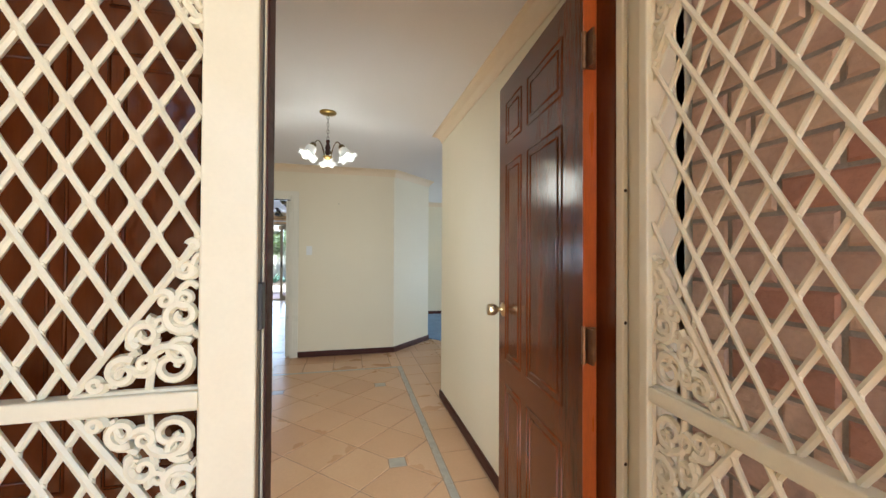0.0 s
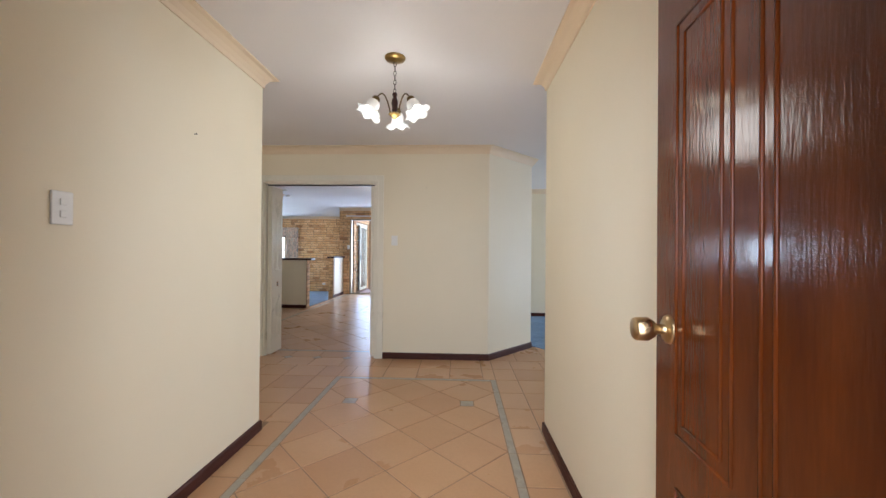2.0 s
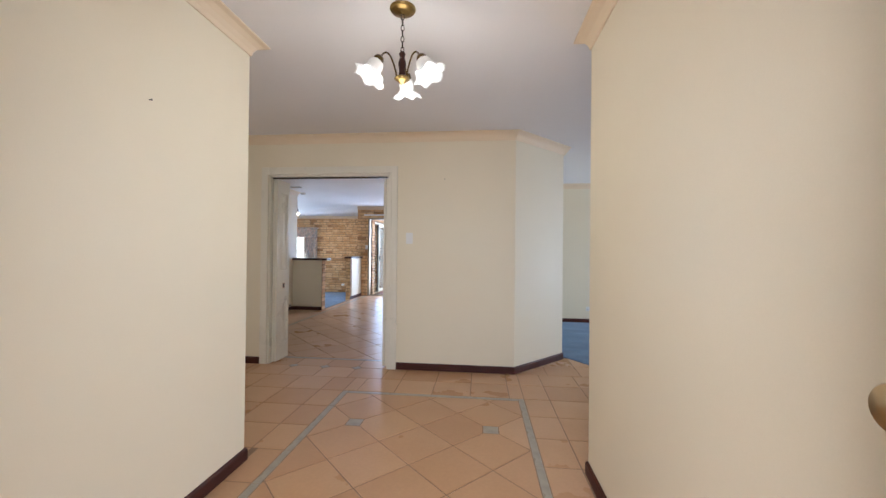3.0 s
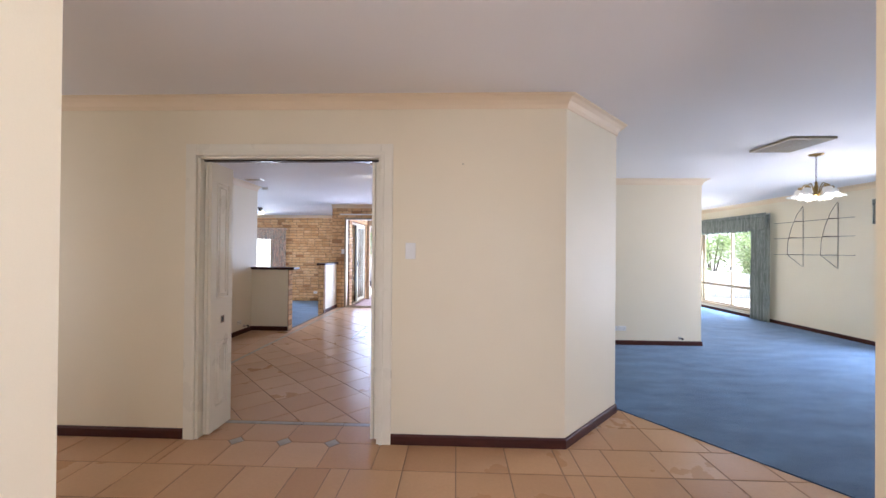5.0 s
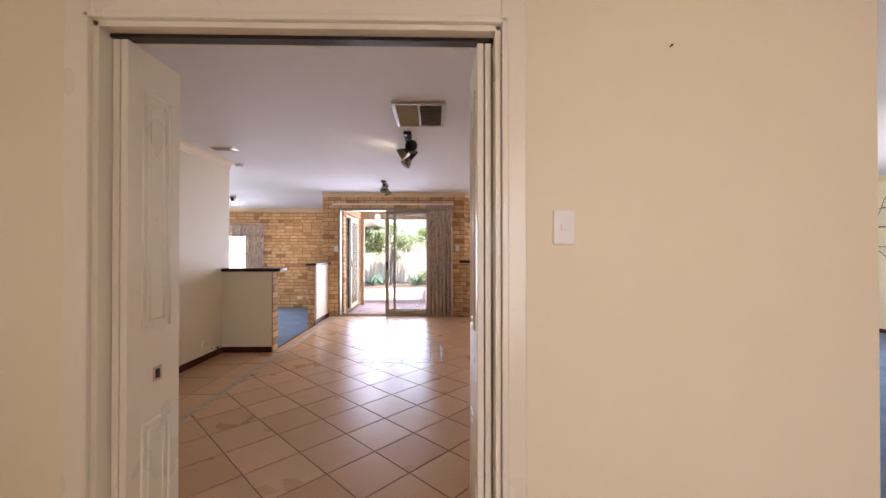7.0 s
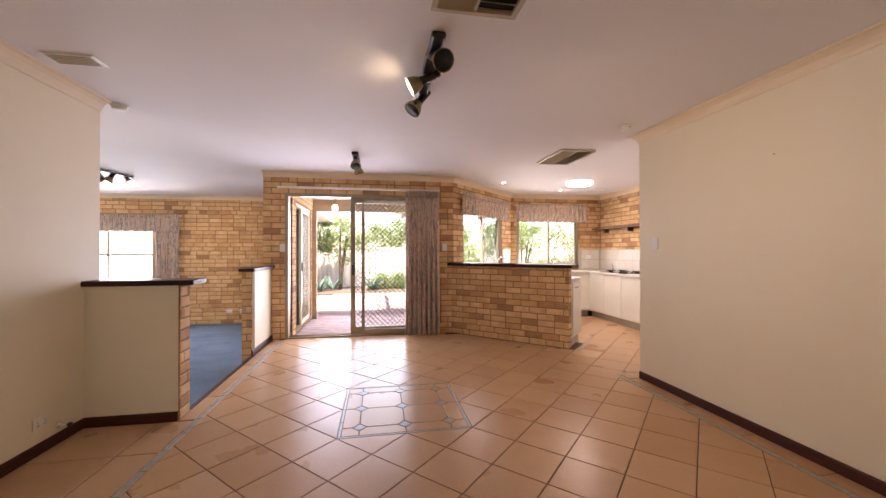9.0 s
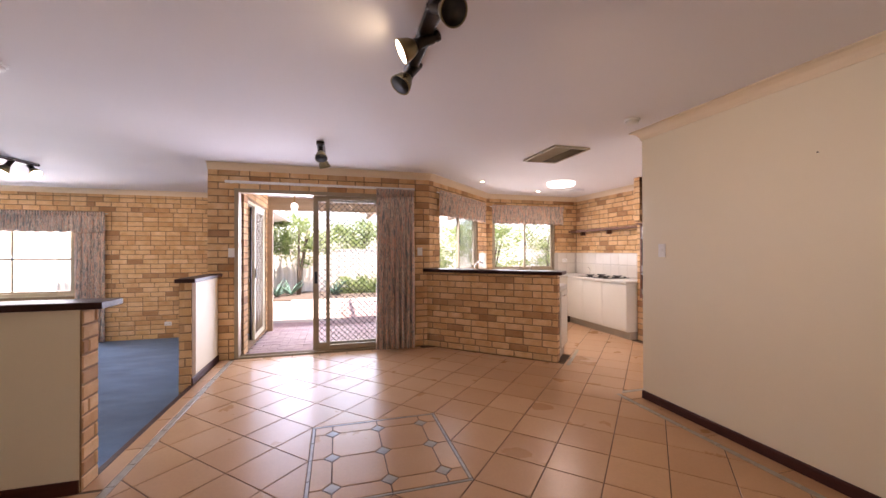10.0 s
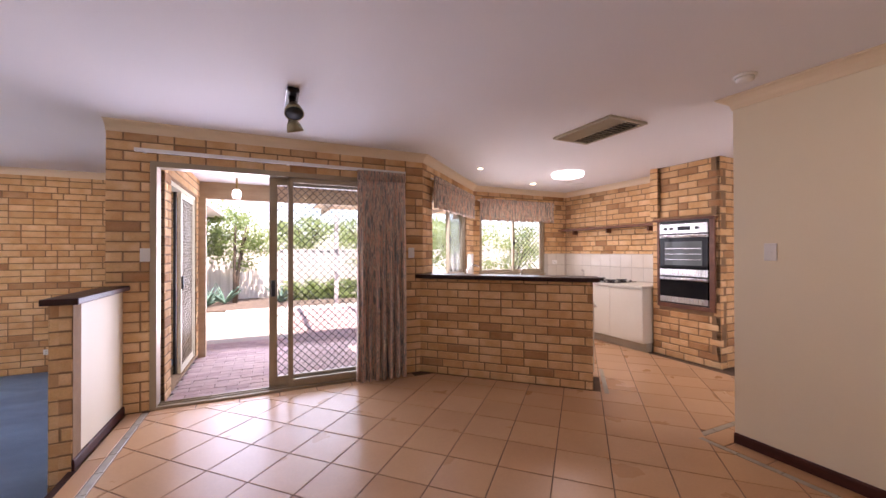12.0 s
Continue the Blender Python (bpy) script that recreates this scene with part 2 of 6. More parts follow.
M_PORTAL = surface("white_patio_lining", (0.74, 0.72, 0.70), (0.70, 0.68, 0.66), 2, 0.7, fine=90, bump=0.02)
M_PAVE = surface("red_brick_paver", None, (0.8, 0.78, 0.76), 8, 0.85, fine=90, bump=0.15, dirt=0.2, per_piece=("island", PAVE_STOPS))
M_GROUND = surface("pale_sandy_ground", (0.66, 0.60, 0.51), (0.58, 0.52, 0.43), 0.8, 0.95, fine=30, bump=0.2, dirt=0.25)
M_FENCE = surface("cream_fence_sheet", (0.78, 0.75, 0.68), (0.72, 0.69, 0.62), 2, 0.55, fine=60, bump=0.02)
M_TIMBER = surface("weathered_beam", (0.52, 0.39, 0.25), (0.44, 0.32, 0.20), 3, 0.7, fine=40, bump=0.08, dirt=0.3, stretch=(1, 6, 6))
M_LEAF = surface("green_leaves", None, (0.7, 0.75, 0.6), 3, 0.55, fine=30, bump=0.02, dirt=0.2, per_piece=("island", [(0.0, (0.12, 0.20, 0.055)), (0.5, (0.22, 0.32, 0.10)), (1.0, (0.44, 0.48, 0.25))]))
ln, ll = M_LEAF.node_tree.nodes, M_LEAF.node_tree.links
lt, lm = ln.new("ShaderNodeBsdfTranslucent"), ln.new("ShaderNodeMixShader")
lt.inputs[0].default_value, lm.inputs[0].default_value = (0.42, 0.50, 0.22, 1), 0.5
ll.new(ln["Principled BSDF"].outputs[0], lm.inputs[1])
ll.new(lt.outputs[0], lm.inputs[2])
ll.new(lm.outputs[0], ln["Material Output"].inputs[0])
M_BARK = surface("grey_brown_bark", (0.16, 0.12, 0.085), (0.10, 0.075, 0.055), 9, 0.9, fine=60, bump=0.25, dirt=0.3)
M_ROOF = surface("terracotta_roof", (0.30, 0.13, 0.08), (0.24, 0.10, 0.06), 4, 0.8, fine=60, bump=0.1)
M_GLASS = glass_material()


def curtain_material(name, a, b_, c, base, scale):
    """Woven fabric with irregular upright stripes."""
    m = surface(name, base, base, 6, 0.85, fine=300, bump=0.1, dirt=0.2, sheen=0.2)
    n, l = m.node_tree.nodes, m.node_tree.links
    tc = n.new("ShaderNodeTexCoord")
    mp = n.new("ShaderNodeMapping")
    mp.inputs["Scale"].default_value = (scale, scale, scale * 0.12)
    l.new(tc.outputs["Object"], mp.inputs[0])
    no = n.new("ShaderNodeTexNoise")
    no.inputs["Scale"].default_value, no.inputs["Detail"].default_value = 1.0, 2
    l.new(mp.outputs[0], no.inputs["Vector"])
    ramp = n.new("ShaderNodeValToRGB")
    els = ramp.color_ramp.elements
    for _ in range(3):
        els.new(0.5)
    for e, (p, col) in zip(els, [(0.40, a), (0.46, b_), (0.5, c), (0.535, a), (0.58, b_)]):
        e.position, e.color = p, (*col, 1)
    l.new(no.outputs["Fac"], ramp.inputs[0])
    mul = next(x for x in n if x.bl_idname == "ShaderNodeMix" and x.blend_type == "MULTIPLY")
    l.new(ramp.outputs[0], mul.inputs[6])
    return m


M_CURT = curtain_material("striped_curtain_fabric", (0.26, 0.275, 0.26), (0.76, 0.49, 0.36), (0.84, 0.75, 0.58), (0.42, 0.34, 0.27), 52.0)
M_CURT_L = curtain_material("sage_curtain_fabric", (0.22, 0.245, 0.205), (0.34, 0.36, 0.31), (0.275, 0.30, 0.255), (0.29, 0.31, 0.265), 18.0)

# ---- building helpers ----


def mesh_of(name, bm, smooth=False):
    me = bpy.data.meshes.new(name)
    bmesh.ops.recalc_face_normals(bm, faces=bm.faces)
    bm.to_mesh(me)
    bm.free()
    if smooth:
        for p in me.polygons:
            p.use_smooth = True
    return me


def part(name, bm, material, parent=None, label="", smooth=False, at=None):
    me = mesh_of(name, bm, smooth)
    me.materials.append(material)
    ob = new(name, me)
    if at is not None:
        ob.matrix_world = at
    if parent is not None:
        ob.parent = parent
    if label:
        tagged(ob, label)
    return ob


def thing(name, at, label, category, group="", kind=""):
    """An Empty at the thing's base; at: a pose or a place."""
    ob = new(name)
    ob.empty_display_size = 0.1
    ob.matrix_world = at if isinstance(at, Matrix) else Matrix.Translation(at)
    return tagged(ob, label, category, group, kind)


def box(bm, x0, y0, z0, x1, y1, z1, bevel=0.0, m=None):
    r = bmesh.ops.create_cube(bm, size=1.0)
    vs = r["verts"]
    bmesh.ops.scale(bm, vec=(abs(x1 - x0), abs(y1 - y0), abs(z1 - z0)), verts=vs)
    bmesh.ops.translate(bm, vec=((x0 + x1) / 2, (y0 + y1) / 2, (z0 + z1) / 2), verts=vs)
    if bevel:
        es = list({e for v in vs for e in v.link_edges})
        r = bmesh.ops.bevel(bm, geom=es, offset=bevel, segments=2, affect="EDGES", profile=0.5)
        vs = list({v for f in r["faces"] for v in f.verts} | {v for v in vs if v.is_valid})
    if m is not None:
        bmesh.ops.transform(bm, matrix=m, verts=vs)
    return bm


def boxes(*specs, bevel=0.0):
    bm = bmesh.new()
    for s in specs:
        box(bm, *s, bevel=bevel)
    return bm


def prism(bm, pts, z0, z1):
    """An upright prism over the plan polygon."""
    lo = [bm.verts.new((x, y, z0)) for x, y in pts]
    hi = [bm.verts.new((x, y, z1)) for x, y in pts]
    bm.faces.new(hi)
    bm.faces.new(lo[::-1])
    k = len(pts)
    for i in range(k):
        bm.faces.new((lo[i], lo[(i + 1) % k], hi[(i + 1) % k], hi[i]))
    return bm


def tube(bm, pts, r, seg=8, caps=True):
    """A round bar along points; r: one radius or one a point."""
    pts = [Vector(p) for p in pts]
    rs = r if isinstance(r, (list, tuple)) else [r] * len(pts)
    rings, up = [], None
    for i, p in enumerate(pts):
        d = (pts[min(i + 1, len(pts) - 1)] - pts[max(i - 1, 0)]).normalized()
        if up is None:
            up = d.orthogonal().normalized()
        else:
            up = (up - d * up.dot(d)).normalized()
        side = d.cross(up)
        rings.append([bm.verts.new(p + (up * math.cos(a) + side * math.sin(a)) * rs[i]) for a in (2 * math.pi * k / seg for k in range(seg))])
    for a, b in zip(rings, rings[1:]):
        for k in range(seg):
            bm.faces.new((a[k], a[(k + 1) % seg], b[(k + 1) % seg], b[k]))
    if caps:
        bm.faces.new(rings[0][::-1])
        bm.faces.new(rings[-1])
    return bm


def lathe(bm, prof, seg=20, m=None, ripple=None):
    """A turned shape from (radius, z) rows; ripple(k, i): factor on the radius and lift."""
    rings = []
    for i, (r, z) in enumerate(prof):
        ring = []
        for k in range(seg):
            a = 2 * math.pi * k / seg
            f, dz = ripple(a, i) if ripple else (1, 0)
            v = Vector((r * f * math.cos(a), r * f * math.sin(a), z + dz))
            ring.append(bm.verts.new(m @ v if m is not None else v))
        rings.append(ring)
    for a, b in zip(rings, rings[1:]):
        for k in range(seg):
            bm.faces.new((a[k], a[(k + 1) % seg], b[(k + 1) % seg], b[k]))
    if prof[0][0] > 0.0005 and not ripple:
        bm.faces.new(rings[0][::-1])
    if prof[-1][0] > 0.0005 and not ripple:
        bm.faces.new(rings[-1])
    return bm


def sweep(bm, path, prof, closed=False):
    """A moulding: profile rows (out, z) along a plan polyline, mitred; out is to the path's right."""
    pts = [Vector(p) for p in path]
    rings = []
    for i, p in enumerate(pts):
        d0 = (p - pts[i - 1]).normalized() if i else None
        d1 = (pts[i + 1] - p).normalized() if i + 1 < len(pts) else None
        d0, d1 = d0 or d1, d1 or d0
        n0, n1 = Vector((d0.y, -d0.x)), Vector((d1.y, -d1.x))
        nn = (n0 + n1).normalized()
        nn = nn / max(0.3, nn.dot(n0))
        rings.append([bm.verts.new((p.x + nn.x * o, p.y + nn.y * o, z)) for o, z in prof])
    k = len(prof)
    for a, b in zip(rings, rings[1:]):
        for j in range(k):
            bm.faces.new((a[j], a[(j + 1) % k], b[(j + 1) % k], b[j]))
    bm.faces.new(rings[0])
    bm.faces.new(rings[-1][::-1])
    return bm


H = 2.48
SUNK = -0.24


def structure(name, bm, material, label=""):
    return tagged(part(name, bm, material), label, "", "", "structure")


def wall_with_holes(bm, u0, u1, z0, z1, holes, put):
    """Boxes round rectangular openings (u0, u1, z0, z1); put(u0, u1, z0, z1) adds one."""
    us = sorted({u0, u1, *[h[0] for h in holes], *[h[1] for h in holes]})
    for a, b in zip(us, us[1:]):
        cut = sorted((h[2], h[3]) for h in holes if h[0] <= a + 1e-6 and h[1] >= b - 1e-6)
        z = z0
        for c0, c1 in cut:
            if c0 > z + 1e-6:
                put(a, b, z, c0)
            z = c1
        if z < z1 - 1e-6:
            put(a, b, z, z1)


# ---- large structure ----
DOOR_L, DOOR_R, DOOR_H = -2.138, -0.795, 2.058
bm = bmesh.new()
box(bm, -1.31, 0.95, 0, -1.21, 3.22, H)
box(bm, -4.6, 3.12, 0, -1.31, 3.22, H)
structure("wall_hall_left", bm, M_WALL, "cream painted plaster wall of the entry hall")
structure("wall_hall_right", boxes((0.78, 0.95, 0, 0.90, 3.31, H)), M_WALL, "cream painted plaster wall of the entry hall")
bm = bmesh.new()
wall_with_holes(bm, -4.6, 0.52, 0, H, [(DOOR_L, DOOR_R, 0, DOOR_H)], lambda a, b, c, d: box(bm, a, 5.02, c, b, 5.12, d))
structure("wall_doorway", bm, M_WALL, "cream painted wall with a wide doorway")
structure("wall_angled", prism(bmesh.new(), [(0.52, 5.02), (1.13, 5.65), (1.13, 8.88), (1.035, 8.88), (1.035, 5.69), (0.48, 5.12), (0.52, 5.12)], 0, H), M_WALL, "cream painted wall with an angled corner")
structure("wall_nib", boxes((1.13, 8.05, 0, 3.39, 8.16, H)), M_WALL, "cream painted lounge wall ending in a free corner")
structure("wall_lounge_inner", boxes((3.27, 8.16, 0, 3.39, 12.95, H)), M_WALL, "cream painted lounge wall")
structure("wall_kitchen_core", boxes((3.172, 8.16, 0, 3.27, 12.97, H)), M_MORTAR, "mortar core of the kitchen brick wall")
bm = bmesh.new()
wall_with_holes(bm, 0.8, 12.7, 0, H, [(6.3, 8.0, 0.12, 2.06), (10.2, 12.3, 0.12, 2.06)], lambda a, b, c, d: box(bm, 6.08, a, c, 6.22, b, d))
structure("wall_lounge_far", bm, M_WALL, "cream painted lounge wall with two tall windows")
structure("wall_lounge_back", boxes((3.39, 12.6, 0, 6.08, 12.72, H)), M_WALL, "plain cream lounge end wall")
structure("wall_lounge_front", boxes((0.90, 0.80, 0, 6.08, 0.95, H)), M_WALL, "plain cream lounge front wall")
# unseen end wall; its doorway and the wall behind go with the passage fill
structure("wall_passage_end", boxes((-4.7, 3.10, 0, -4.6, 3.58, H), (-4.7, 4.62, 0, -4.6, 5.12, H), (-4.7, 3.58, 2.06, -4.6, 4.62, H)), M_WALL, "plain cream passage end wall, unseen, with a doorway added for the fill lamp")
structure("wall_passage_room", boxes((-6.3, 3.0, 0, -6.2, 5.2, H)), M_WALL, "plain cream wall, unseen, behind the added passage doorway")
structure("wall_dining_left", boxes((-3.86, 5.12, 0, -3.75, 8.80, H)), M_WALL, "cream painted dining wall")
structure("wall_family_near", boxes((-8.6, 8.70, SUNK, -3.86, 8.80, H)), M_WALL, "plain cream family room wall")
structure("wall_family_left", boxes((-8.7, 8.70, SUNK, -8.6, 14.36, H)), M_WALL, "plain cream family room wall")

# ceilings
structure("ceiling", boxes((-8.75, 0.78, H, 6.25, 11.56, H + 0.1)), M_CEIL, "flat white plaster ceiling")
structure("ceiling_family", boxes((-8.75, 11.56, H, -2.9, 14.4, H + 0.1)), M_CEIL, "flat white plaster ceiling")
structure("ceiling_kitchen", prism(bmesh.new(), [(-0.62, 11.56), (6.25, 11.56), (6.25, 13.1), (0.95, 13.1)], H, H + 0.1), M_CEIL, "flat white plaster ceiling")

# floors under tiles and carpets
structure("floor_slab", prism(bmesh.new(), [(-4.7, 0.74), (6.2, 0.74), (6.2, 13.0), (1.0, 13.0), (-0.5, 11.5), (-3.12, 11.5), (-3.12, 8.8), (-4.7, 8.8)], -0.29, -0.004), M_GROUT, "brown grout bed of the tiled floor")
structure("step_riser", boxes((-3.16, 8.80, SUNK, -3.12, 10.42, 0.0)), M_DARKWOOD, "dark wooden edge of the step down")
structure("carpet_family", boxes((-8.6, 8.80, SUNK - 0.03, -3.16, 14.12, SUNK)), M_CARPET, "plush blue carpet of the sunken family room")
structure("carpet_lounge", prism(bmesh.new(), [(1.13, 5.78), (1.92, 4.69), (2.75, 3.55), (2.75, 0.95), (6.08, 0.95), (6.08, 12.6), (3.39, 12.6), (3.39, 8.05), (1.13, 8.05)], -0.004, 0.006), M_CARPET, "plush blue carpet of the lounge")

# mouldings
COVE = [(0.0, H - 0.085), (0.008, H - 0.085), (0.014, H - 0.060), (0.030, H - 0.035), (0.055, H - 0.016), (0.080, H - 0.009), (0.080, H), (0.0, H)]
SKIRT = [(0.0, 0.0), (0.014, 0.0), (0.014, 0.060), (0.009, 0.070), (0.0, 0.072)]


def run(name, path, prof, material, label):
    return structure(name, sweep(bmesh.new(), path, prof), material, label)


for i, path in enumerate([
    [(-1.21, 0.95), (-1.21, 3.22), (-4.6, 3.22)],
    [(0.90, 3.31), (0.78, 3.31), (0.78, 0.95)],
    [(-4.6, 5.02), (0.52, 5.02), (1.13, 5.65), (1.13, 8.05), (3.39, 8.05), (3.39, 12.6)],
    [(1.13, 8.88), (1.035, 8.88), (1.035, 5.69), (0.48, 5.12), (-3.75, 5.12), (-3.75, 8.80)],
    [(6.08, 12.6), (6.08, 0.95)],
    [(-3.26, 11.31), (-0.415, 11.31), (1.12, 12.85), (3.15, 12.85), (3.15, 10.9)],
    [(-8.6, 14.12), (-3.10, 14.12), (-3.10, 11.55)],
]):
    run("cornice_%d" % (i + 1), path, COVE, M_CORN, "peach-cream painted coved cornice")
for i, path in enumerate([
    [(-1.21, 0.95), (-1.21, 3.22), (-4.6, 3.22)],
    [(0.90, 3.31), (0.78, 3.31), (0.78, 0.95)],
    [(-4.6, 5.02), (DOOR_L - 0.085, 5.02)],
    [(DOOR_R + 0.085, 5.02), (0.52, 5.02), (1.13, 5.65), (1.13, 8.05), (3.39, 8.05), (3.39, 12.6)],
    [(1.035, 8.88), (1.035, 5.69), (0.48, 5.12), (DOOR_R + 0.085, 5.12)],
    [(-3.75, 5.12), (-3.75, 8.645), (-3.12, 8.645)],
    [(6.08, 12.6), (6.08, 0.95)],
]):
    run("baseboard_%d" % (i + 1), path, SKIRT, M_SKIRT, "dark mahogany skirting board")

# ---- masonry and tiling ----
COURSE, BRICK_H, BRICK_L, JOINT = 0.0862, 0.0755, 0.229, 0.011
BRICKS = {}


def brick_shape(w, h, d=0.05, c=0.007):
    """Front face at y 0 looking to -y, with worn arrises."""
    v = [(0, c, 0), (w, c, 0), (w, c, h), (0, c, h), (c, 0, c), (w - c, 0, c), (w - c, 0, h - c), (c, 0, h - c), (0, d, 0), (w, d, 0), (w, d, h), (0, d, h)]
    f = [(4, 5, 6, 7), (0, 1, 5, 4), (1, 2, 6, 5), (2, 3, 7, 6), (3, 0, 4, 7), (0, 8, 9, 1), (1, 9, 10, 2), (2, 10, 11, 3), (3, 11, 8, 0)]
    return v, f


def brick_mesh(w, h, mat):
    key = (round(w, 3), round(h, 3), mat.name)
    if key not in BRICKS:
        me = bpy.data.meshes.new("brick")
        v, f = brick_shape(key[0], key[1])
        me.from_pydata(v, [], f)
        me.materials.append(mat)
        BRICKS[key] = me
    return BRICKS[key]


PENDING = []


def brick_wall(name, label, p0, p1, z0, z1, holes=(), thick=0.11, near=None, kind="structure", shift=0.0, parent=None, limit=300, mats=None):
    """Mortar core with bricks proud of it, seen from the right of the way p0 to p1; the bricks are laid at the file's end."""
    a, b = Vector(p0), Vector(p1)
    d = (b - a).normalized()
    length = (b - a).length
    m = Matrix(((d.x, -d.y, 0, a.x), (d.y, d.x, 0, a.y), (0, 0, 1, z0), (0, 0, 0, 1)))
    bm = bmesh.new()
    wall_with_holes(bm, 0, length, 0, z1 - z0, [(h[0], h[1], h[2] - z0, h[3] - z0) for h in holes], lambda u0, u1, c0, c1: box(bm, u0, 0.007, c0, u1, thick, c1))
    mats = mats or (M_BRICK, M_BRICK_J, M_MORTAR)
    ob = part(name, bm, mats[2], None, at=m)
    tagged(ob, label, "", "", kind)
    PENDING.append((ob, length, z1 - z0, [(h[0], h[1], h[2] - z0, h[3] - z0) for h in holes], near if near is not None else length / 2, shift, limit, mats))
    return ob


def lay_bricks(ob, length, height, holes, near, shift, limit, mats):
    rnd = random.Random(len(ob.name) * 31 + int(length * 1000))
    pieces = []
    row, z = 0, 0.005
    while z < height - 0.02:
        h = min(BRICK_H, height - z - 0.002)
        x = -((row % 2) * 0.12 + shift)
        if rnd.random() < 0.12:
            x -= 0.06
        while x < length:
            w = BRICK_L if rnd.random() > 0.09 else 0.109
            spans = [(max(x, 0.0), min(x + w, length))]
            for h0, h1, c0, c1 in holes:
                if c0 - 0.01 < z + h and z < c1 - 0.01:
                    out = []
                    for s0, s1 in spans:
                        if s1 <= h0 or s0 >= h1:
                            out.append((s0, s1))
                        else:
                            if s0 < h0:
                                out.append((s0, h0))
                            if s1 > h1:
                                out.append((h1, s1))
                    spans = out
            for s0, s1 in spans:
                if s1 - s0 > 0.012:
                    pieces.append((s0, z, round((s1 - s0) * 200) / 200 if abs(s1 - s0 - w) > 0.001 else w, round(h, 3)))
            x += w + JOINT
        z += COURSE
        row += 1
    pieces.sort(key=lambda p: abs(p[0] - near))
    for s0, z, w, h in pieces[:limit]:
        o = new("brick", brick_mesh(w, h, mats[0]))
        o.parent = ob
        o.location = (s0, rnd.uniform(-0.0015, 0.0015), z)
    rest = pieces[limit:]
    if rest:
        vs, fs = [], []
        for s0, z, w, h in rest:
            v, f = brick_shape(w, h)
            k = len(vs)
            dy = rnd.uniform(-0.0015, 0.0015)
            vs += [(x + s0, y + dy, zz + z) for x, y, zz in v]
            fs += [tuple(i + k for i in q) for q in f]
        me = bpy.data.meshes.new("bricks")
        me.from_pydata(vs, [], fs)
        me.materials.append(mats[1])
        o = new("bricks", me)
        o.parent = ob
        tagged(o, "", "", "", "stuff")


def clip(poly, nx, ny, c):
    """The part of a convex polygon where nx x + ny y <= c."""
    out = []
    for i, p in enumerate(poly):
        q = poly[(i + 1) % len(poly)]
        dp, dq = nx * p[0] + ny * p[1] - c, nx * q[0] + ny * q[1] - c
        if dp <= 0:
            out.append(p)
        if (dp < 0 < dq) or (dq < 0 < dp):
            t = dp / (dp - dq)
            out.append((p[0] + (q[0] - p[0]) * t, p[1] + (q[1] - p[1]) * t))
    return out


def poly_area(p):
    return 0.5 * sum(p[i][0] * p[(i + 1) % len(p)][1] - p[(i + 1) % len(p)][0] * p[i][1] for i in range(len(p)))


def shrink(poly, g):
    out = list(poly)
    n = len(poly)
    for i in range(n):
        (x0, y0), (x1, y1) = poly[i], poly[(i + 1) % n]
        dx, dy = x1 - x0, y1 - y0
        ln = math.hypot(dx, dy)
        if ln < 1e-5:
            continue
        nx, ny = dy / ln, -dx / ln
        out = clip(out, nx, ny, nx * x0 + ny * y0 - g)
        if len(out) < 3:
            return []
    return out


def slab_shape(poly, top=0.0, c=0.0022, drop=0.006):
    """A tile over a plan polygon, with eased edges."""
    inner = shrink(poly, c)
    if len(inner) != len(poly):
        inner = poly
    n = len(poly)
    v = [(x, y, top) for x, y in inner] + [(x, y, top - c * 0.7) for x, y in poly] + [(x, y, top - drop) for x, y in poly]
    f = [tuple(range(n))]
    for i in range(n):
        j = (i + 1) % n
        f += [(n + i, n + j, j, i), (2 * n + i, 2 * n + j, n + j, n + i)]
    return v, f


TILE_MESHES = {}
TILES = []


def tile(floor, poly, mat=None, name="tile", top=0.0, gap=0.0032):
    poly = shrink(poly, gap)
    if len(poly) >= 3 and abs(poly_area(poly)) > 0.0004:
        TILES.append((floor, poly, mat or M_TILE, name, top))


def lay_tiles(limit=345):
    count, rest = {}, {}
    for floor, poly, mat, name, top in TILES:
        cx, cy = sum(p[0] for p in poly) / len(poly), sum(p[1] for p in poly) / len(poly)
        k = count.get((floor.name, name), 0)
        if k < limit:
            count[(floor.name, name)] = k + 1
            local = [(round(x - cx, 3), round(y - cy, 3)) for x, y in poly]
            key = (tuple(local), mat.name, top)
            if key not in TILE_MESHES:
                me = bpy.data.meshes.new(name)
                v, f = slab_shape(local, top)
                me.from_pydata(v, [], f)
                me.materials.append(mat)
                TILE_MESHES[key] = me
            o = new(name, TILE_MESHES[key])
            o.parent = floor
            o.location = (cx, cy, random.uniform(-0.0004, 0.0004))
        else:
            vs, fs = rest.setdefault(floor.name, ([], []))
            v, f = slab_shape(poly, top)
            n = len(vs)
            vs += v
            fs += [tuple(i + n for i in q) for q in f]
    for fname, (vs, fs) in rest.items():
        me = bpy.data.meshes.new("tiles")
        me.from_pydata(vs, [], fs)
        me.materials.append(M_TILE_J)
        o = new("tiles", me)
        o.parent = bpy.data.objects[fname]
        tagged(o, "", "", "", "stuff")


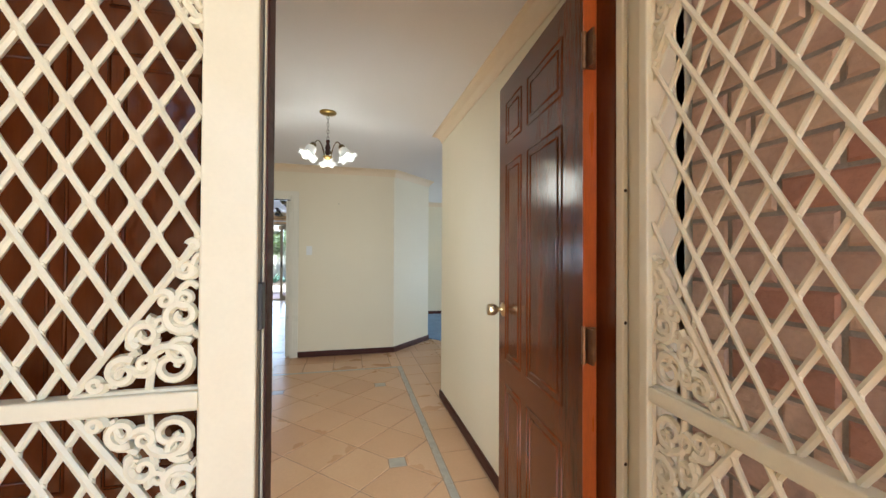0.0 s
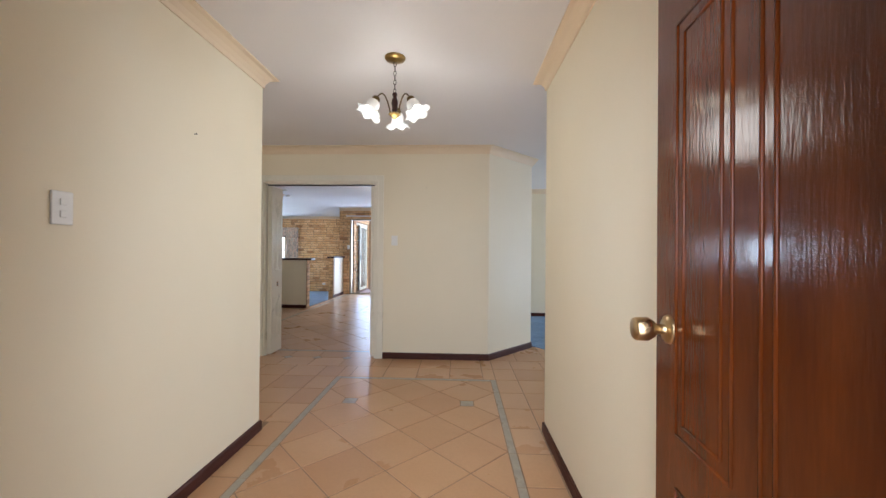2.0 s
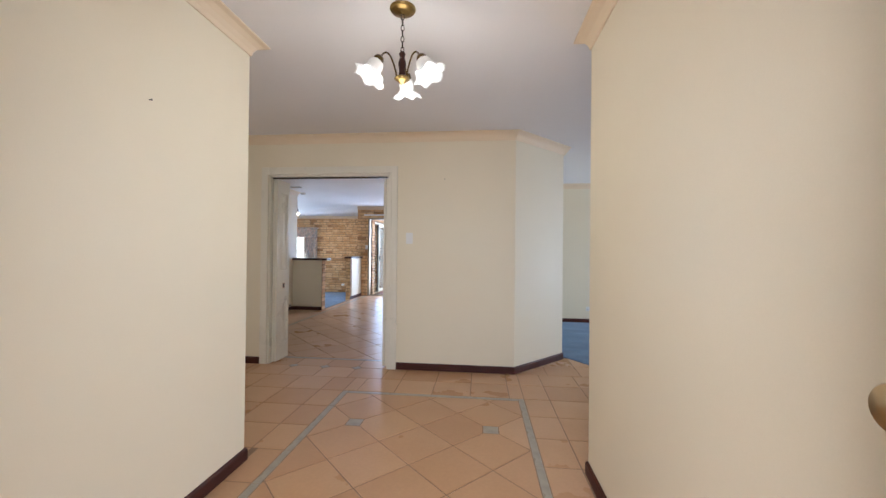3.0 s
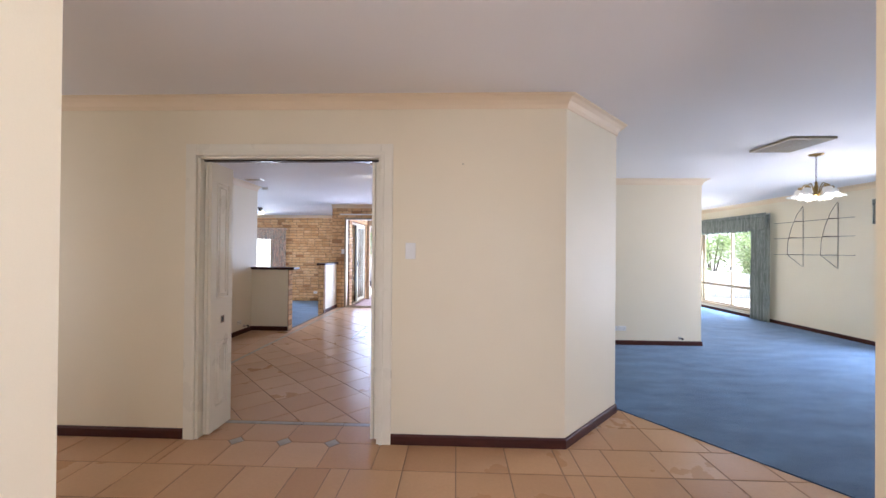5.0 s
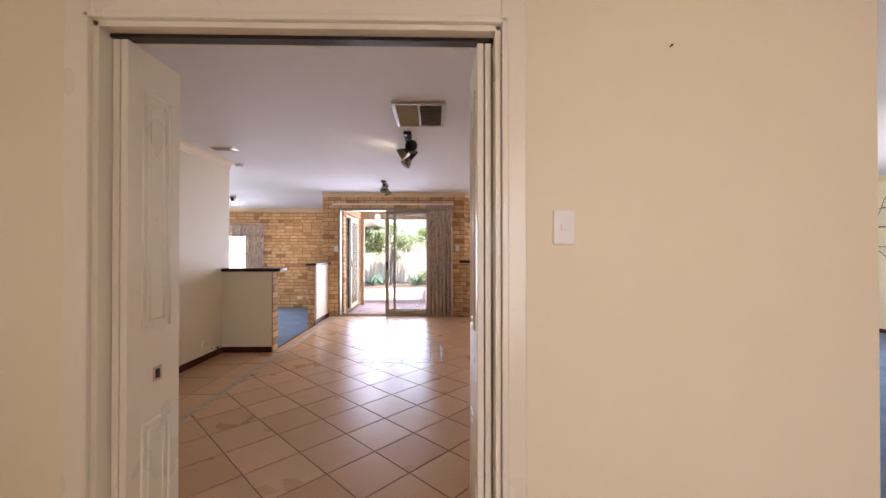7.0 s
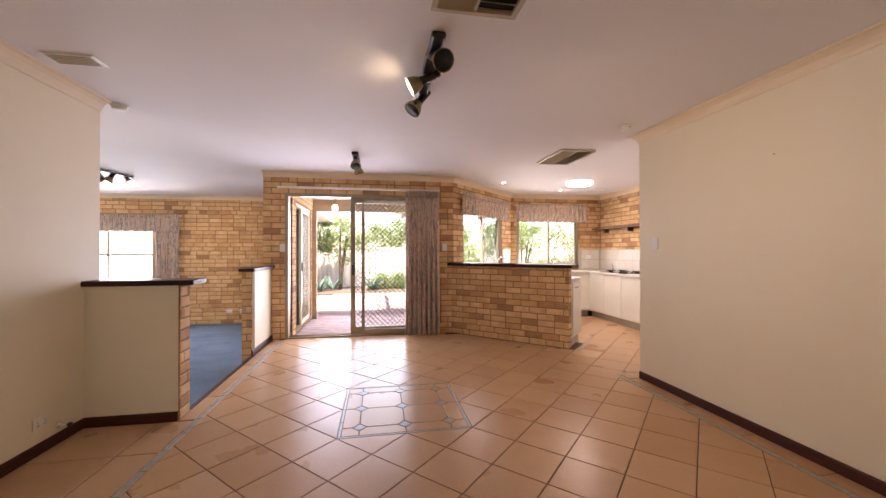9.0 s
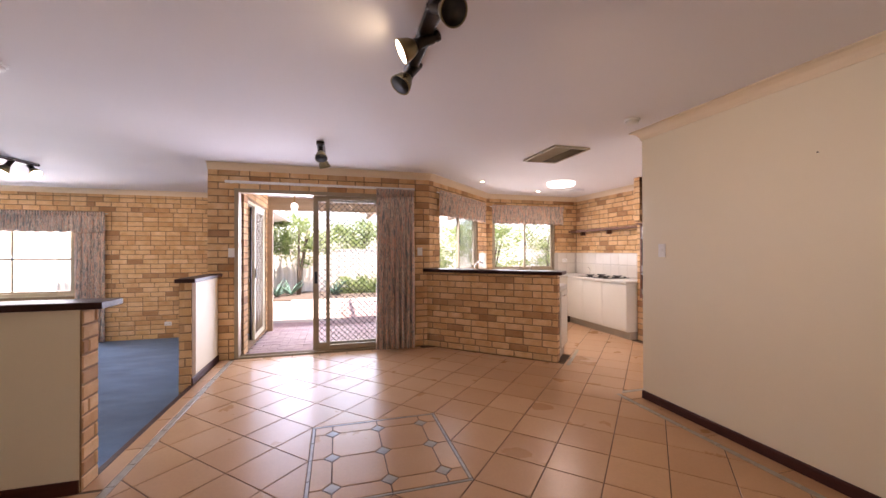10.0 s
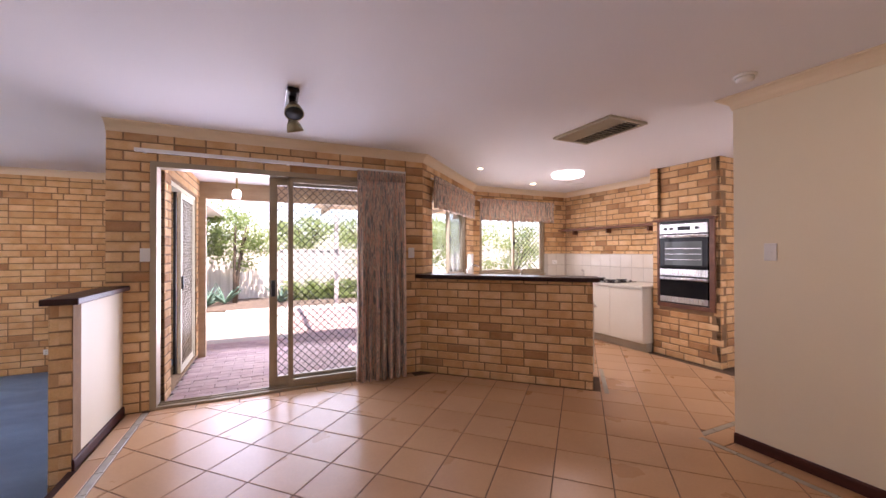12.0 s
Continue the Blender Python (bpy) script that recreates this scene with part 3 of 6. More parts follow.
# brick walls
w_slider = brick_wall("wall_slider", "tan and brown face-brick wall round the sliding door", (-3.26, 11.31), (-0.415, 11.31), 0, H, [(0.30, 2.40, 0.0, 2.17)], 0.24)
brick_wall("wall_pillar_side", "face-brick return beside the family room", (-3.26, 11.55), (-3.26, 11.318), SUNK, H, thick=0.10)
brick_wall("slider_reveal", "face-brick reveal beside the sliding door", (-2.957, 11.452), (-2.957, 11.56), 0, 2.17, thick=0.003)
w_bay = brick_wall("wall_bay", "face-brick bay wall with a window", (-0.415, 11.31), (1.12, 12.85), 0, H, [(0.30, 1.75, 1.0, 2.10)], 0.12)
w_kitchen = brick_wall("wall_kitchen_back", "face-brick kitchen wall with a window", (1.12, 12.85), (3.15, 12.85), 0, H, [(0.12, 1.52, 0.97, 2.10)], 0.12)
brick_wall("wall_kitchen_side", "face-brick kitchen wall above ivory tiles", (3.15, 12.85), (3.15, 8.16), 0, H, thick=0.022, near=1.2)
brick_wall("wall_family_far", "tan face-brick family room wall with a window", (-8.6, 14.12), (-3.10, 14.12), SUNK, H, [(0.69, 2.46, 0.60, 1.95)], 0.24, near=4.0)
brick_wall("wall_family_patio", "face-brick wall between family room and patio", (-3.10, 14.12), (-3.10, 11.55), SUNK, H, [(0.92, 2.32, 0.0, 2.12)], 0.09)
brick_wall("wall_patio", "face-brick patio wall round a screened door", (-2.90, 11.56), (-2.90, 13.42), -0.03, 2.46, [(0.24, 1.64, 0.0, 2.10)], 0.10)
brick_wall("wall_porch", "weathered face-brick porch wall beside the entry", (0.93, 0.78), (0.93, -0.95), -0.1, 2.5, thick=0.12, near=0.6, mats=(M_BRICK_P, M_BRICK_PJ, M_MORTAR_P))
structure("wall_porch_front", boxes((0.74, 0.80, -0.1, 0.93, 0.95, H), (-1.6, 0.80, -0.1, -1.06, 0.95, H), (-1.06, 0.80, 2.23, 0.74, 0.95, H)), M_WALL, "painted wall round the front door")
# unseen wall and roof, sized to keep light off the entry gates
structure("wall_porch_left", boxes((-1.72, -6.0, -0.1, -1.6, 0.95, H)), M_MORTAR, "unseen porch side wall added to block light from the left")
structure("porch_ceiling", boxes((-1.72, -1.5, 2.5, 1.1, 0.80, 2.58)), M_CEIL, "unseen white porch ceiling sized to shade the gates")
structure("porch_floor", boxes((-1.6, -4.2, -0.2, 0.93, 0.74, -0.02)), M_TILE_J, "terracotta porch floor")

# half-height walls
hw1 = structure("half_wall_1", boxes((-3.75, 8.645, 0, -3.120, 8.80, 1.04)), M_WALL, "cream half-height wall at the step")
brick_wall("half_wall_1_face", "brick end face of the half-height wall", (-3.104, 8.648), (-3.104, 8.80), 0, 1.04, thick=0.016)
cap = thing("half_wall_cap", (-3.42, 8.72, 1.04), "dark-stained timber cap on the half-height wall", "wall cap")
part("board", boxes((-0.36, -0.11, 0, 0.42, 0.12, 0.04), bevel=0.006), M_DARKWOOD, cap)
structure("half_wall_2", boxes((-3.25, 10.54, 0, -3.142, 11.31, 1.05)), M_WALL, "white half-height wall beside the step")
brick_wall("half_wall_2_end", "brick end of the white half-height wall", (-3.255, 10.42), (-3.139, 10.42), SUNK, 1.05, thick=0.12)
brick_wall("half_wall_2_back", "brick back of the half-height wall", (-3.255, 11.31), (-3.255, 10.42), SUNK, 1.05, thick=0.008)
run("baseboard_8", [(-3.142, 11.31), (-3.142, 10.42)][::-1], SKIRT, M_SKIRT, "dark mahogany skirting board")
cap = thing("half_wall_cap", (-3.175, 10.86, 1.05), "dark-stained timber cap on the white half-height wall", "wall cap")
part("board", boxes((-0.10, -0.50, 0, 0.085, 0.445, 0.04), bevel=0.006), M_DARKWOOD, cap)

# breakfast bar
BAR0, BAR1 = Vector((-0.47, 11.33)), Vector((0.885, 10.045))
bd = (BAR1 - BAR0).normalized()
bn = Vector((-bd.y, bd.x))
bar = brick_wall("breakfast_bar_wall", "face-brick breakfast bar with dark timber top", BAR0, BAR1, 0, 1.07, thick=0.12)
e0 = BAR1 + bd * 0.001
brick_wall("breakfast_bar_end", "brick end of the breakfast bar", e0, e0 + bn * 0.12, 0, 1.07, thick=0.02)
ang = math.degrees(math.atan2(bd.y, bd.x))
L = (BAR1 - BAR0).length
top = thing("bar_counter", pose(BAR0.x, BAR0.y, 1.07, 0, 0, ang), "dark-stained timber counter on the brick bar", "counter")
part("board", boxes((-0.02, -0.05, 0, L + 0.06, 0.27, 0.045), bevel=0.008), M_DARKWOOD, top)
shelf_unit = thing("bar_cabinet", pose(BAR0.x, BAR0.y, 0, 0, 0, ang), "cream laminate kitchen cabinet behind the brick bar", "cabinet")
part("body", boxes((0.35, 0.125, 0.12, L, 0.60, 0.88)), M_CAB, shelf_unit)
part("kickboard", boxes((0.35, 0.125, 0.0, L - 0.02, 0.54, 0.12)), M_KICK, shelf_unit)
bt = thing("bar_benchtop", pose(BAR0.x, BAR0.y, 0.88, 0, 0, ang), "pale laminate benchtop behind the brick bar", "benchtop")
part("slab", boxes((0.35, 0.122, 0, L + 0.01, 0.64, 0.04), bevel=0.006), M_BENCH, bt)
dr = part("door", boxes((L + 0.0005, 0.14, 0.14, L + 0.018, 0.58, 0.86), bevel=0.003), M_CAB, shelf_unit)
part("handle", tube(bmesh.new(), [(L + 0.018, 0.2, 0.80), (L + 0.045, 0.2, 0.80), (L + 0.045, 0.32, 0.80), (L + 0.018, 0.32, 0.80)], 0.006), M_CHROME, dr, "chrome handle")

# ---- tiled floors ----
f_dining = structure("floor_dining", boxes((-3.12, 5.0, -0.0085, -3.06, 5.02, -0.0065)), M_GROUT, "glazed terracotta tiles laid diagonally with grey marble strips")
f_hall = structure("floor_hall", boxes((-1.2, 0.9, -0.0085, -1.19, 0.92, -0.0065)), M_GROUT, "terracotta tiles with a grey marble border in the entry hall")
IX0, IX1, IY0, IY1 = -1.889, -0.923, 8.139, 9.105
DG = (IX1 - IX0) / 2
R0, R1, SW = -2.955, 0.85, 0.05


def diamonds(cx0, cy0, dg, x0, x1, y0, y1):
    """Centres of diagonal tiles on a lattice with a vertex at (cx0, cy0)."""
    h = dg / 2
    for j in range(math.floor((y0 - cy0) / h) - 1, math.ceil((y1 - cy0) / h) + 2):
        for i in range(math.floor((x0 - cx0) / h) - 1, math.ceil((x1 - cx0) / h) + 2):
            if (i + j) % 2:
                yield cx0 + i * h, cy0 + j * h


todo = []
for cx, cy in diamonds(IX0, IY0, DG, R0, 3.2, 5.3, 12.9):
    h = DG / 2
    p = [(cx, cy - h), (cx + h, cy), (cx, cy + h), (cx - h, cy)]
    if IX0 + 0.02 < cx < IX1 - 0.02 and IY0 + 0.02 < cy < IY1 - 0.02:
        continue
    if IY0 - 0.02 < cy < IY1 + 0.02:
        if abs(cx - IX0) < 0.02:
            p = clip(p, 1, 0, IX0)
        elif abs(cx - IX1) < 0.02:
            p = clip(p, -1, 0, -IX1)
    if IX0 - 0.02 < cx < IX1 + 0.02 and p:
        if abs(cy - IY0) < 0.02:
            p = clip(p, 0, 1, IY0)
        elif abs(cy - IY1) < 0.02:
            p = clip(p, 0, -1, -IY1)
    p = clip(p, -1, 0, -R0)
    p = clip(p, 0, -1, -5.325)
    kitchen = cx > R1
    if cy < 9.05:
        if cx > R1 + 0.24:
            continue
        p = clip(p, 1, 0, R1)
    elif cx > R1 and cy < 9.3:
        p = clip(p, 0, -1, -9.075)
    k = (BAR0 - Vector((cx, cy))).dot(bn)
    along = (Vector((cx, cy)) - BAR0).dot(bd)
    if cy > 9.7 and cx < R1 + 0.3 and along < L + 0.14:
        if k > -0.06:
            p = clip(p, bn.x, bn.y, bn.dot(BAR0) - 0.003)
        else:
            p = clip(p, -bn.x, -bn.y, -bn.dot(BAR0) - 0.62)
    p = clip(p, 0, 1, 11.20 if not kitchen and k > -0.06 else 12.28)
    p = clip(p, 1, 0, 2.62)
    if len(p) >= 3:
        todo.append((abs(cy - 8.2) + 0.4 * abs(cx + 1.0), p))
for _, p in sorted(todo, key=lambda q: q[0]):
    tile(f_dining, p)
# border rows beyond the strips
y = 5.325
while y < 8.87:
    y1 = min(y + 0.472, 8.875)
    tile(f_dining, [(R1 + SW, y), (1.03, y), (1.03, y1), (R1 + SW, y1)])
    y = y1
y = 5.325
while y < 8.6:
    y1 = min(y + 0.472, 8.64)
    tile(f_dining, [(-3.75, y), (R0 - SW - 0.24, y), (R0 - SW - 0.24, y1), (-3.75, y1)])
    tile(f_dining, [(R0 - SW - 0.24, y), (R0 - SW, y), (R0 - SW, y1), (R0 - SW - 0.24, y1)])
    y = y1
y = 8.645
while y < 11.2:
    y1 = min(y + 0.472, 11.31)
    tile(f_dining, [(-3.12, y), (R0 - SW, y), (R0 - SW, y1), (-3.12, y1)])
    y = y1
x = -2.955
while x < -0.6:
    tile(f_dining, [(x, 11.20), (min(x + 0.343, -0.50), 11.20), (min(x + 0.343, -0.50), 11.31), (x, 11.31)])
    x += 0.343
x = 0.90
while x < 3.1:
    tile(f_dining, [(x, 8.88), (x + 0.33, 8.88), (x + 0.33, 9.03), (x, 9.03)])
    x += 0.33


def strips(floor, x0, y0, x1, y1, step=0.24):
    """Short marble pieces along a straight strip."""
    if abs(x1 - x0) > abs(y1 - y0):
        n = max(1, round(abs(x1 - x0) / step))
        for i in range(n):
            a, b = x0 + (x1 - x0) * i / n, x0 + (x1 - x0) * (i + 1) / n
            tile(floor, [(a, y0), (b, y0), (b, y1), (a, y1)], M_MARBLE, "marble_strip", gap=0.002)
    else:
        n = max(1, round(abs(y1 - y0) / step))
        for i in range(n):
            a, b = y0 + (y1 - y0) * i / n, y0 + (y1 - y0) * (i + 1) / n
            tile(floor, [(x0, a), (x1, a), (x1, b), (x0, b)], M_MARBLE, "marble_strip", gap=0.002)


strips(f_dining, R1, 5.325, R1 + SW, 9.03)
strips(f_dining, R0 - SW, 5.325, R0, 11.28)
strips(f_dining, R1, 9.03, 2.6, 9.08)
sa = BAR1 + bd * 0.10 - bn * 0.04
sb = sa + bn * 0.80
for i in range(3):
    q0, q1 = sa + (sb - sa) * (i / 3), sa + (sb - sa) * ((i + 1) / 3)
    tile(f_dining, [tuple(q0), tuple(q0 + bd * 0.045), tuple(q1 + bd * 0.045), tuple(q1)], M_MARBLE, "marble_strip", top=0.0015, gap=0.002)
# inset panel: clipped square tiles with small marble diamonds inside a thin border
B = 0.022
strips(f_dining, IX0, IY0, IX1, IY0 + B)
strips(f_dining, IX0, IY1 - B, IX1, IY1)
strips(f_dining, IX0, IY0 + B, IX0 + B, IY1 - B)
strips(f_dining, IX1 - B, IY0 + B, IX1, IY1 - B)
ic, ir = ((IX0 + IX1) / 2, (IY0 + IY1) / 2), 0.055
xs = [IX0 + B, ic[0] - 0.335, ic[0], ic[0] + 0.335, IX1 - B]
ys = [IY0 + B, ic[1] - 0.335, ic[1], ic[1] + 0.335, IY1 - B]
for a in range(4):
    for b in range(4):
        p = [(xs[a], ys[b]), (xs[a + 1], ys[b]), (xs[a + 1], ys[b + 1]), (xs[a], ys[b + 1])]
        for gx in xs[1:4]:
            for gy in ys[1:4]:
                if abs(gx - xs[a]) < 0.5 and abs(gy - ys[b]) < 0.5:
                    mx, my = (xs[a] + xs[a + 1]) / 2, (ys[b] + ys[b + 1]) / 2
                    sx, sy = (1 if mx > gx else -1), (1 if my > gy else -1)
                    if min(abs(gx - xs[a]), abs(gx - xs[a + 1])) < 1e-6 and min(abs(gy - ys[b]), abs(gy - ys[b + 1])) < 1e-6:
                        p = clip(p, -sx, -sy, -(sx * gx + sy * gy) - ir)
        if len(p) >= 3:
            tile(f_dining, p)
for gx in xs[1:4]:
    for gy in ys[1:4]:
        tile(f_dining, [(gx, gy - ir), (gx + ir, gy), (gx, gy + ir), (gx - ir, gy)], M_MARBLE, "marble_inset")
# doorway threshold
strips(f_dining, DOOR_L, 5.275, DOOR_R, 5.325, 0.33)
THX = [-1.83 - 0.35, -1.83, -1.48, -1.13, -0.78]
for x0, x1 in zip(THX, THX[1:]):
    for y0, y1 in ((5.01, 5.275), (4.70, 5.01)):
        p = [(x0, y0), (x1, y0), (x1, y1), (x0, y1)]
        for gx in (x0, x1):
            if gx in THX[1:4]:
                sx, sy = (1 if gx == x0 else -1), (1 if y0 > 5.0 else -1)
                p = clip(p, -sx, -sy, -(sx * gx + sy * 5.01) - 0.06)
        p = clip(clip(p, -1, 0, -DOOR_L if y0 > 5 else 9), 1, 0, DOOR_R if y0 > 5 else 9)
        tile(f_hall, p)
for gx in THX[1:4]:
    tile(f_hall, [(gx, 4.95), (gx + 0.06, 5.01), (gx, 5.07), (gx - 0.06, 5.01)], M_MARBLE, "marble_inset")
# entry hall
HX0, HX1, HY1, HD = -0.985, 0.495, 4.32, 0.49
for cx, cy in diamonds(0.25, 3.78, HD, HX0, HX1, 0.9, HY1):
    h = HD / 2
    p = [(cx, cy - h), (cx + h, cy), (cx, cy + h), (cx - h, cy)]
    p = clip(clip(clip(clip(p, -1, 0, -HX0), 1, 0, HX1), 0, 1, HY1), 0, -1, -1.05)
    for gx in (-0.73, 0.25):
        for gy in (3.78, 2.31):
            if max(abs(gx - cx), abs(gy - cy)) < 0.3 and len(p) >= 3:
                if abs(gx - cx) < 0.02:
                    sy = 1 if cy > gy else -1
                    p = clip(p, 0, -sy, -sy * gy - 0.055)
                elif abs(gy - cy) < 0.02:
                    sx = 1 if cx > gx else -1
                    p = clip(p, -sx, 0, -sx * gx - 0.055)
    if len(p) >= 3:
        tile(f_hall, p)
for gx in (-0.73, 0.25):
    for gy in (3.78, 2.31):
        tile(f_hall, [(gx - 0.055, gy - 0.055), (gx + 0.055, gy - 0.055), (gx + 0.055, gy + 0.055), (gx - 0.055, gy + 0.055)], M_MARBLE, "marble_inset")
strips(f_hall, HX0 - SW, 1.0, HX0, HY1 + SW, 0.33)
strips(f_hall, HX1, 1.0, HX1 + SW, HY1 + SW, 0.33)
strips(f_hall, HX0, HY1, HX1, HY1 + SW, 0.33)
strips(f_hall, HX0, 1.0, HX1, 1.05, 0.33)
T = 0.335
structure("grout_hall", boxes((-4.6, 0.95, -0.02, 2.75, 5.26, -0.0026)), M_GROUT_HALL, "tan grout bed of the entry hall tiles")
rows = []
ky = 4.70
while ky > 0.95:
    rows.append((max(ky - T, 0.95), ky))
    ky -= T
rows = [(4.70, 5.015)] + rows
for y0, y1 in rows:
    x = -4.6
    while x < 2.8:
        x1 = x + T
        p = [(x, y0), (x1, y0), (x1, y1), (x, y1)]
        cx, cy = (x + x1) / 2, (y0 + y1) / 2
        x = x1
        if y0 >= 4.69 and THX[0] - T * 0.5 < cx < THX[-1] + T * 0.5:
            if cx < -1.5:
                p = clip(p, 1, 0, THX[0])
            else:
                p = clip(p, -1, 0, -THX[-1])
        if cx < -1.21 or cx > 0.78:
            if cy < 3.2:
                if p[0][1] < 3.2 and p[2][1] > 3.2:
                    p = clip(p, 0, -1, -3.2)
                elif cx < -1.21 or cx < 0.9 or cy < 0.95:
                    if cx < -1.21 and p[1][0] > -1.21:
                        p = clip(p, -1, 0, 1.21)
                    elif 0.78 < cx < 0.9 and p[0][0] < 0.78:
                        p = clip(p, 1, 0, 0.78)
                    else:
                        continue
        elif cy < 3.2:
            p = clip(clip(p, -1, 0, 1.21), 1, 0, 0.78)
        if len(p) < 3:
            continue
        # carpet edge
        p = clip(p, 1.09, 0.79, 1.09 * 1.13 + 0.79 * 5.78)
        # outside the marble frame
        for q in (clip(p, 1, 0, HX0 - SW), clip(p, -1, 0, -HX1 - SW), clip(clip(clip(p, 0, -1, -HY1 - SW), -1, 0, -HX0 + SW), 1, 0, HX1 + SW)):
            if len(q) >= 3:
                tile(f_hall, q)
# wedge beside the angled wall
for x0 in (0.52, 0.855):
    p = [(x0, 5.015), (x0 + T, 5.015), (x0 + T, 5.35), (x0, 5.35)]
    for dy in (0.0, 0.335, 0.67):
        q = [(a, b + dy) for a, b in p]
        q = clip(q, 1.09, 0.79, 1.09 * 1.13 + 0.79 * 5.78)
        q = clip(q, -0.63, 0.61, -0.63 * 0.52 + 0.61 * 5.02) if len(q) >= 3 else q
        if len(q) >= 3:
            tile(f_hall, q)
for dy in (0.0, 0.335):
    q = [(1.19, 5.015 + dy), (1.525, 5.015 + dy), (1.525, 5.35 + dy), (1.19, 5.35 + dy)]
    q = clip(q, 1.09, 0.79, 1.09 * 1.13 + 0.79 * 5.78)
    if len(q) >= 3:
        tile(f_hall, q)
q = clip([(1.525, 5.015), (1.86, 5.015), (1.86, 5.35), (1.525, 5.35)], 1.09, 0.79, 1.09 * 1.13 + 0.79 * 5.78)
if len(q) >= 3:
    tile(f_hall, q)

# ---- kinds of things ----


def lattice(bm, x0, z0, x1, z1, px, pz, r, y=0.0, knots=0.0, keep=None, seg=4, zo=0.0, xo=0.0):
    """Diamond mesh of crossing bars in the plane y; keep(x, z): which points stay."""
    w, h = x1 - x0, z1 - z0
    for sgn in (1, -1):
        n = int(w / px + h / pz) + 2
        for k in range(-n, n + 1):
            base = x0 + xo + k * px
            run_, best = [], []
            for i in range(241):
                z = z0 + h * i / 240
                x = base + sgn * (z - z0 - zo) * px / pz
                if x0 - 0.002 <= x <= x1 + 0.002 and (keep is None or keep(x, z)):
                    run_.append((x, y + sgn * r * 0.4, z))
                else:
                    best, run_ = (run_ if len(run_) > len(best) else best), []
            best = run_ if len(run_) > len(best) else best
            if len(best) >= 3:
                tube(bm, [best[0], best[-1]], r, seg)
    if knots:
        nz = int(h / (pz / 2)) + 1
        for j in range(-2, nz + 1):
            z = z0 + zo + j * pz / 2
            for i in range(-1, int(w / px) + 2):
                x = x0 + xo + i * px + (px / 2 if j % 2 else 0)
                if x0 < x < x1 and z0 < z < z1 and (keep is None or keep(x, z)):
                    bmesh.ops.create_icosphere(bm, subdivisions=1, radius=knots, matrix=Matrix.Translation((x, y, z)) @ Matrix.Diagonal((1, 0.7, 1, 1)))
    return bm


def spiral(cx, cz, r, a0, turns, y=0.0, n=22):
    return [(cx + r * (1 - 0.82 * k / n) * math.cos(a0 + turns * 2 * math.pi * k / n), y, cz + r * (1 - 0.82 * k / n) * math.sin(a0 + turns * 2 * math.pi * k / n)) for k in range(n + 1)]


def scrolls(bm, x0, z0, sx, sz, w, h, r=0.0092):
    """Cast scroll-work filling a right-angled corner at (x0, z0), reaching w along sx and h along sz."""
    tube(bm, [(x0 + sx * w, 0, z0), (x0, 0, z0 + sz * h)], r * 0.9, 6)
    tube(bm, [(x0, 0, z0), (x0 + sx * w, 0, z0)], r * 0.8, 6)
    tube(bm, [(x0, 0, z0), (x0, 0, z0 + sz * h)], r * 0.8, 6)
    rows = [(0.24, 0.16, 0.20, 0.3, 1.5), (0.62, 0.13, 0.13, 2.2, -1.4), (0.16, 0.48, 0.16, 4.0, 1.5), (0.13, 0.78, 0.09, 1.0, -1.3), (0.45, 0.36, 0.13, 5.2, 1.3), (0.82, 0.07, 0.07, 3.0, 1.2), (0.30, 0.58, 0.08, 0.6, 1.2), (0.07, 0.93, 0.045, 0.2, 1.1)]
    for u, v, q, a0, turns in rows:
        pts = spiral(0, 0, q * w, a0, turns)
        tube(bm, [(x0 + sx * (u * w + px), 0, z0 + sz * (v * h + pz)) for px, _, pz in pts], [r * 1.15 - r * 0.4 * i / len(pts) for i in range(len(pts))], 6)
    for u, v, q, a0, turns in [(v * 0.9 + 0.02, u * 0.9 + 0.03, q * 0.62, a0 + 2.0, -turns) for u, v, q, a0, turns in rows if u + v < 0.9]:
        pts = spiral(0, 0, q * w, a0, turns)
        tube(bm, [(x0 + sx * (u * w + px), 0, z0 + sz * (v * h + pz)) for px, _, pz in pts], [r - r * 0.4 * i / len(pts) for i in range(len(pts))], 6)
    for u0, v0, u1, v1 in ((0.42, 0.02, 0.36, 0.34), (0.02, 0.34, 0.30, 0.40), (0.03, 0.66, 0.20, 0.62), (0.50, 0.26, 0.70, 0.04), (0.02, 0.86, 0.10, 0.74)):
        tube(bm, [(x0 + sx * w * (u0 + (u1 - u0) * t), 0, z0 + sz * h * (v0 + (v1 - v0) * t + 0.05 * math.sin(math.pi * t))) for t in (0, 0.25, 0.5, 0.75, 1)], r * 0.8, 6)
    return bm


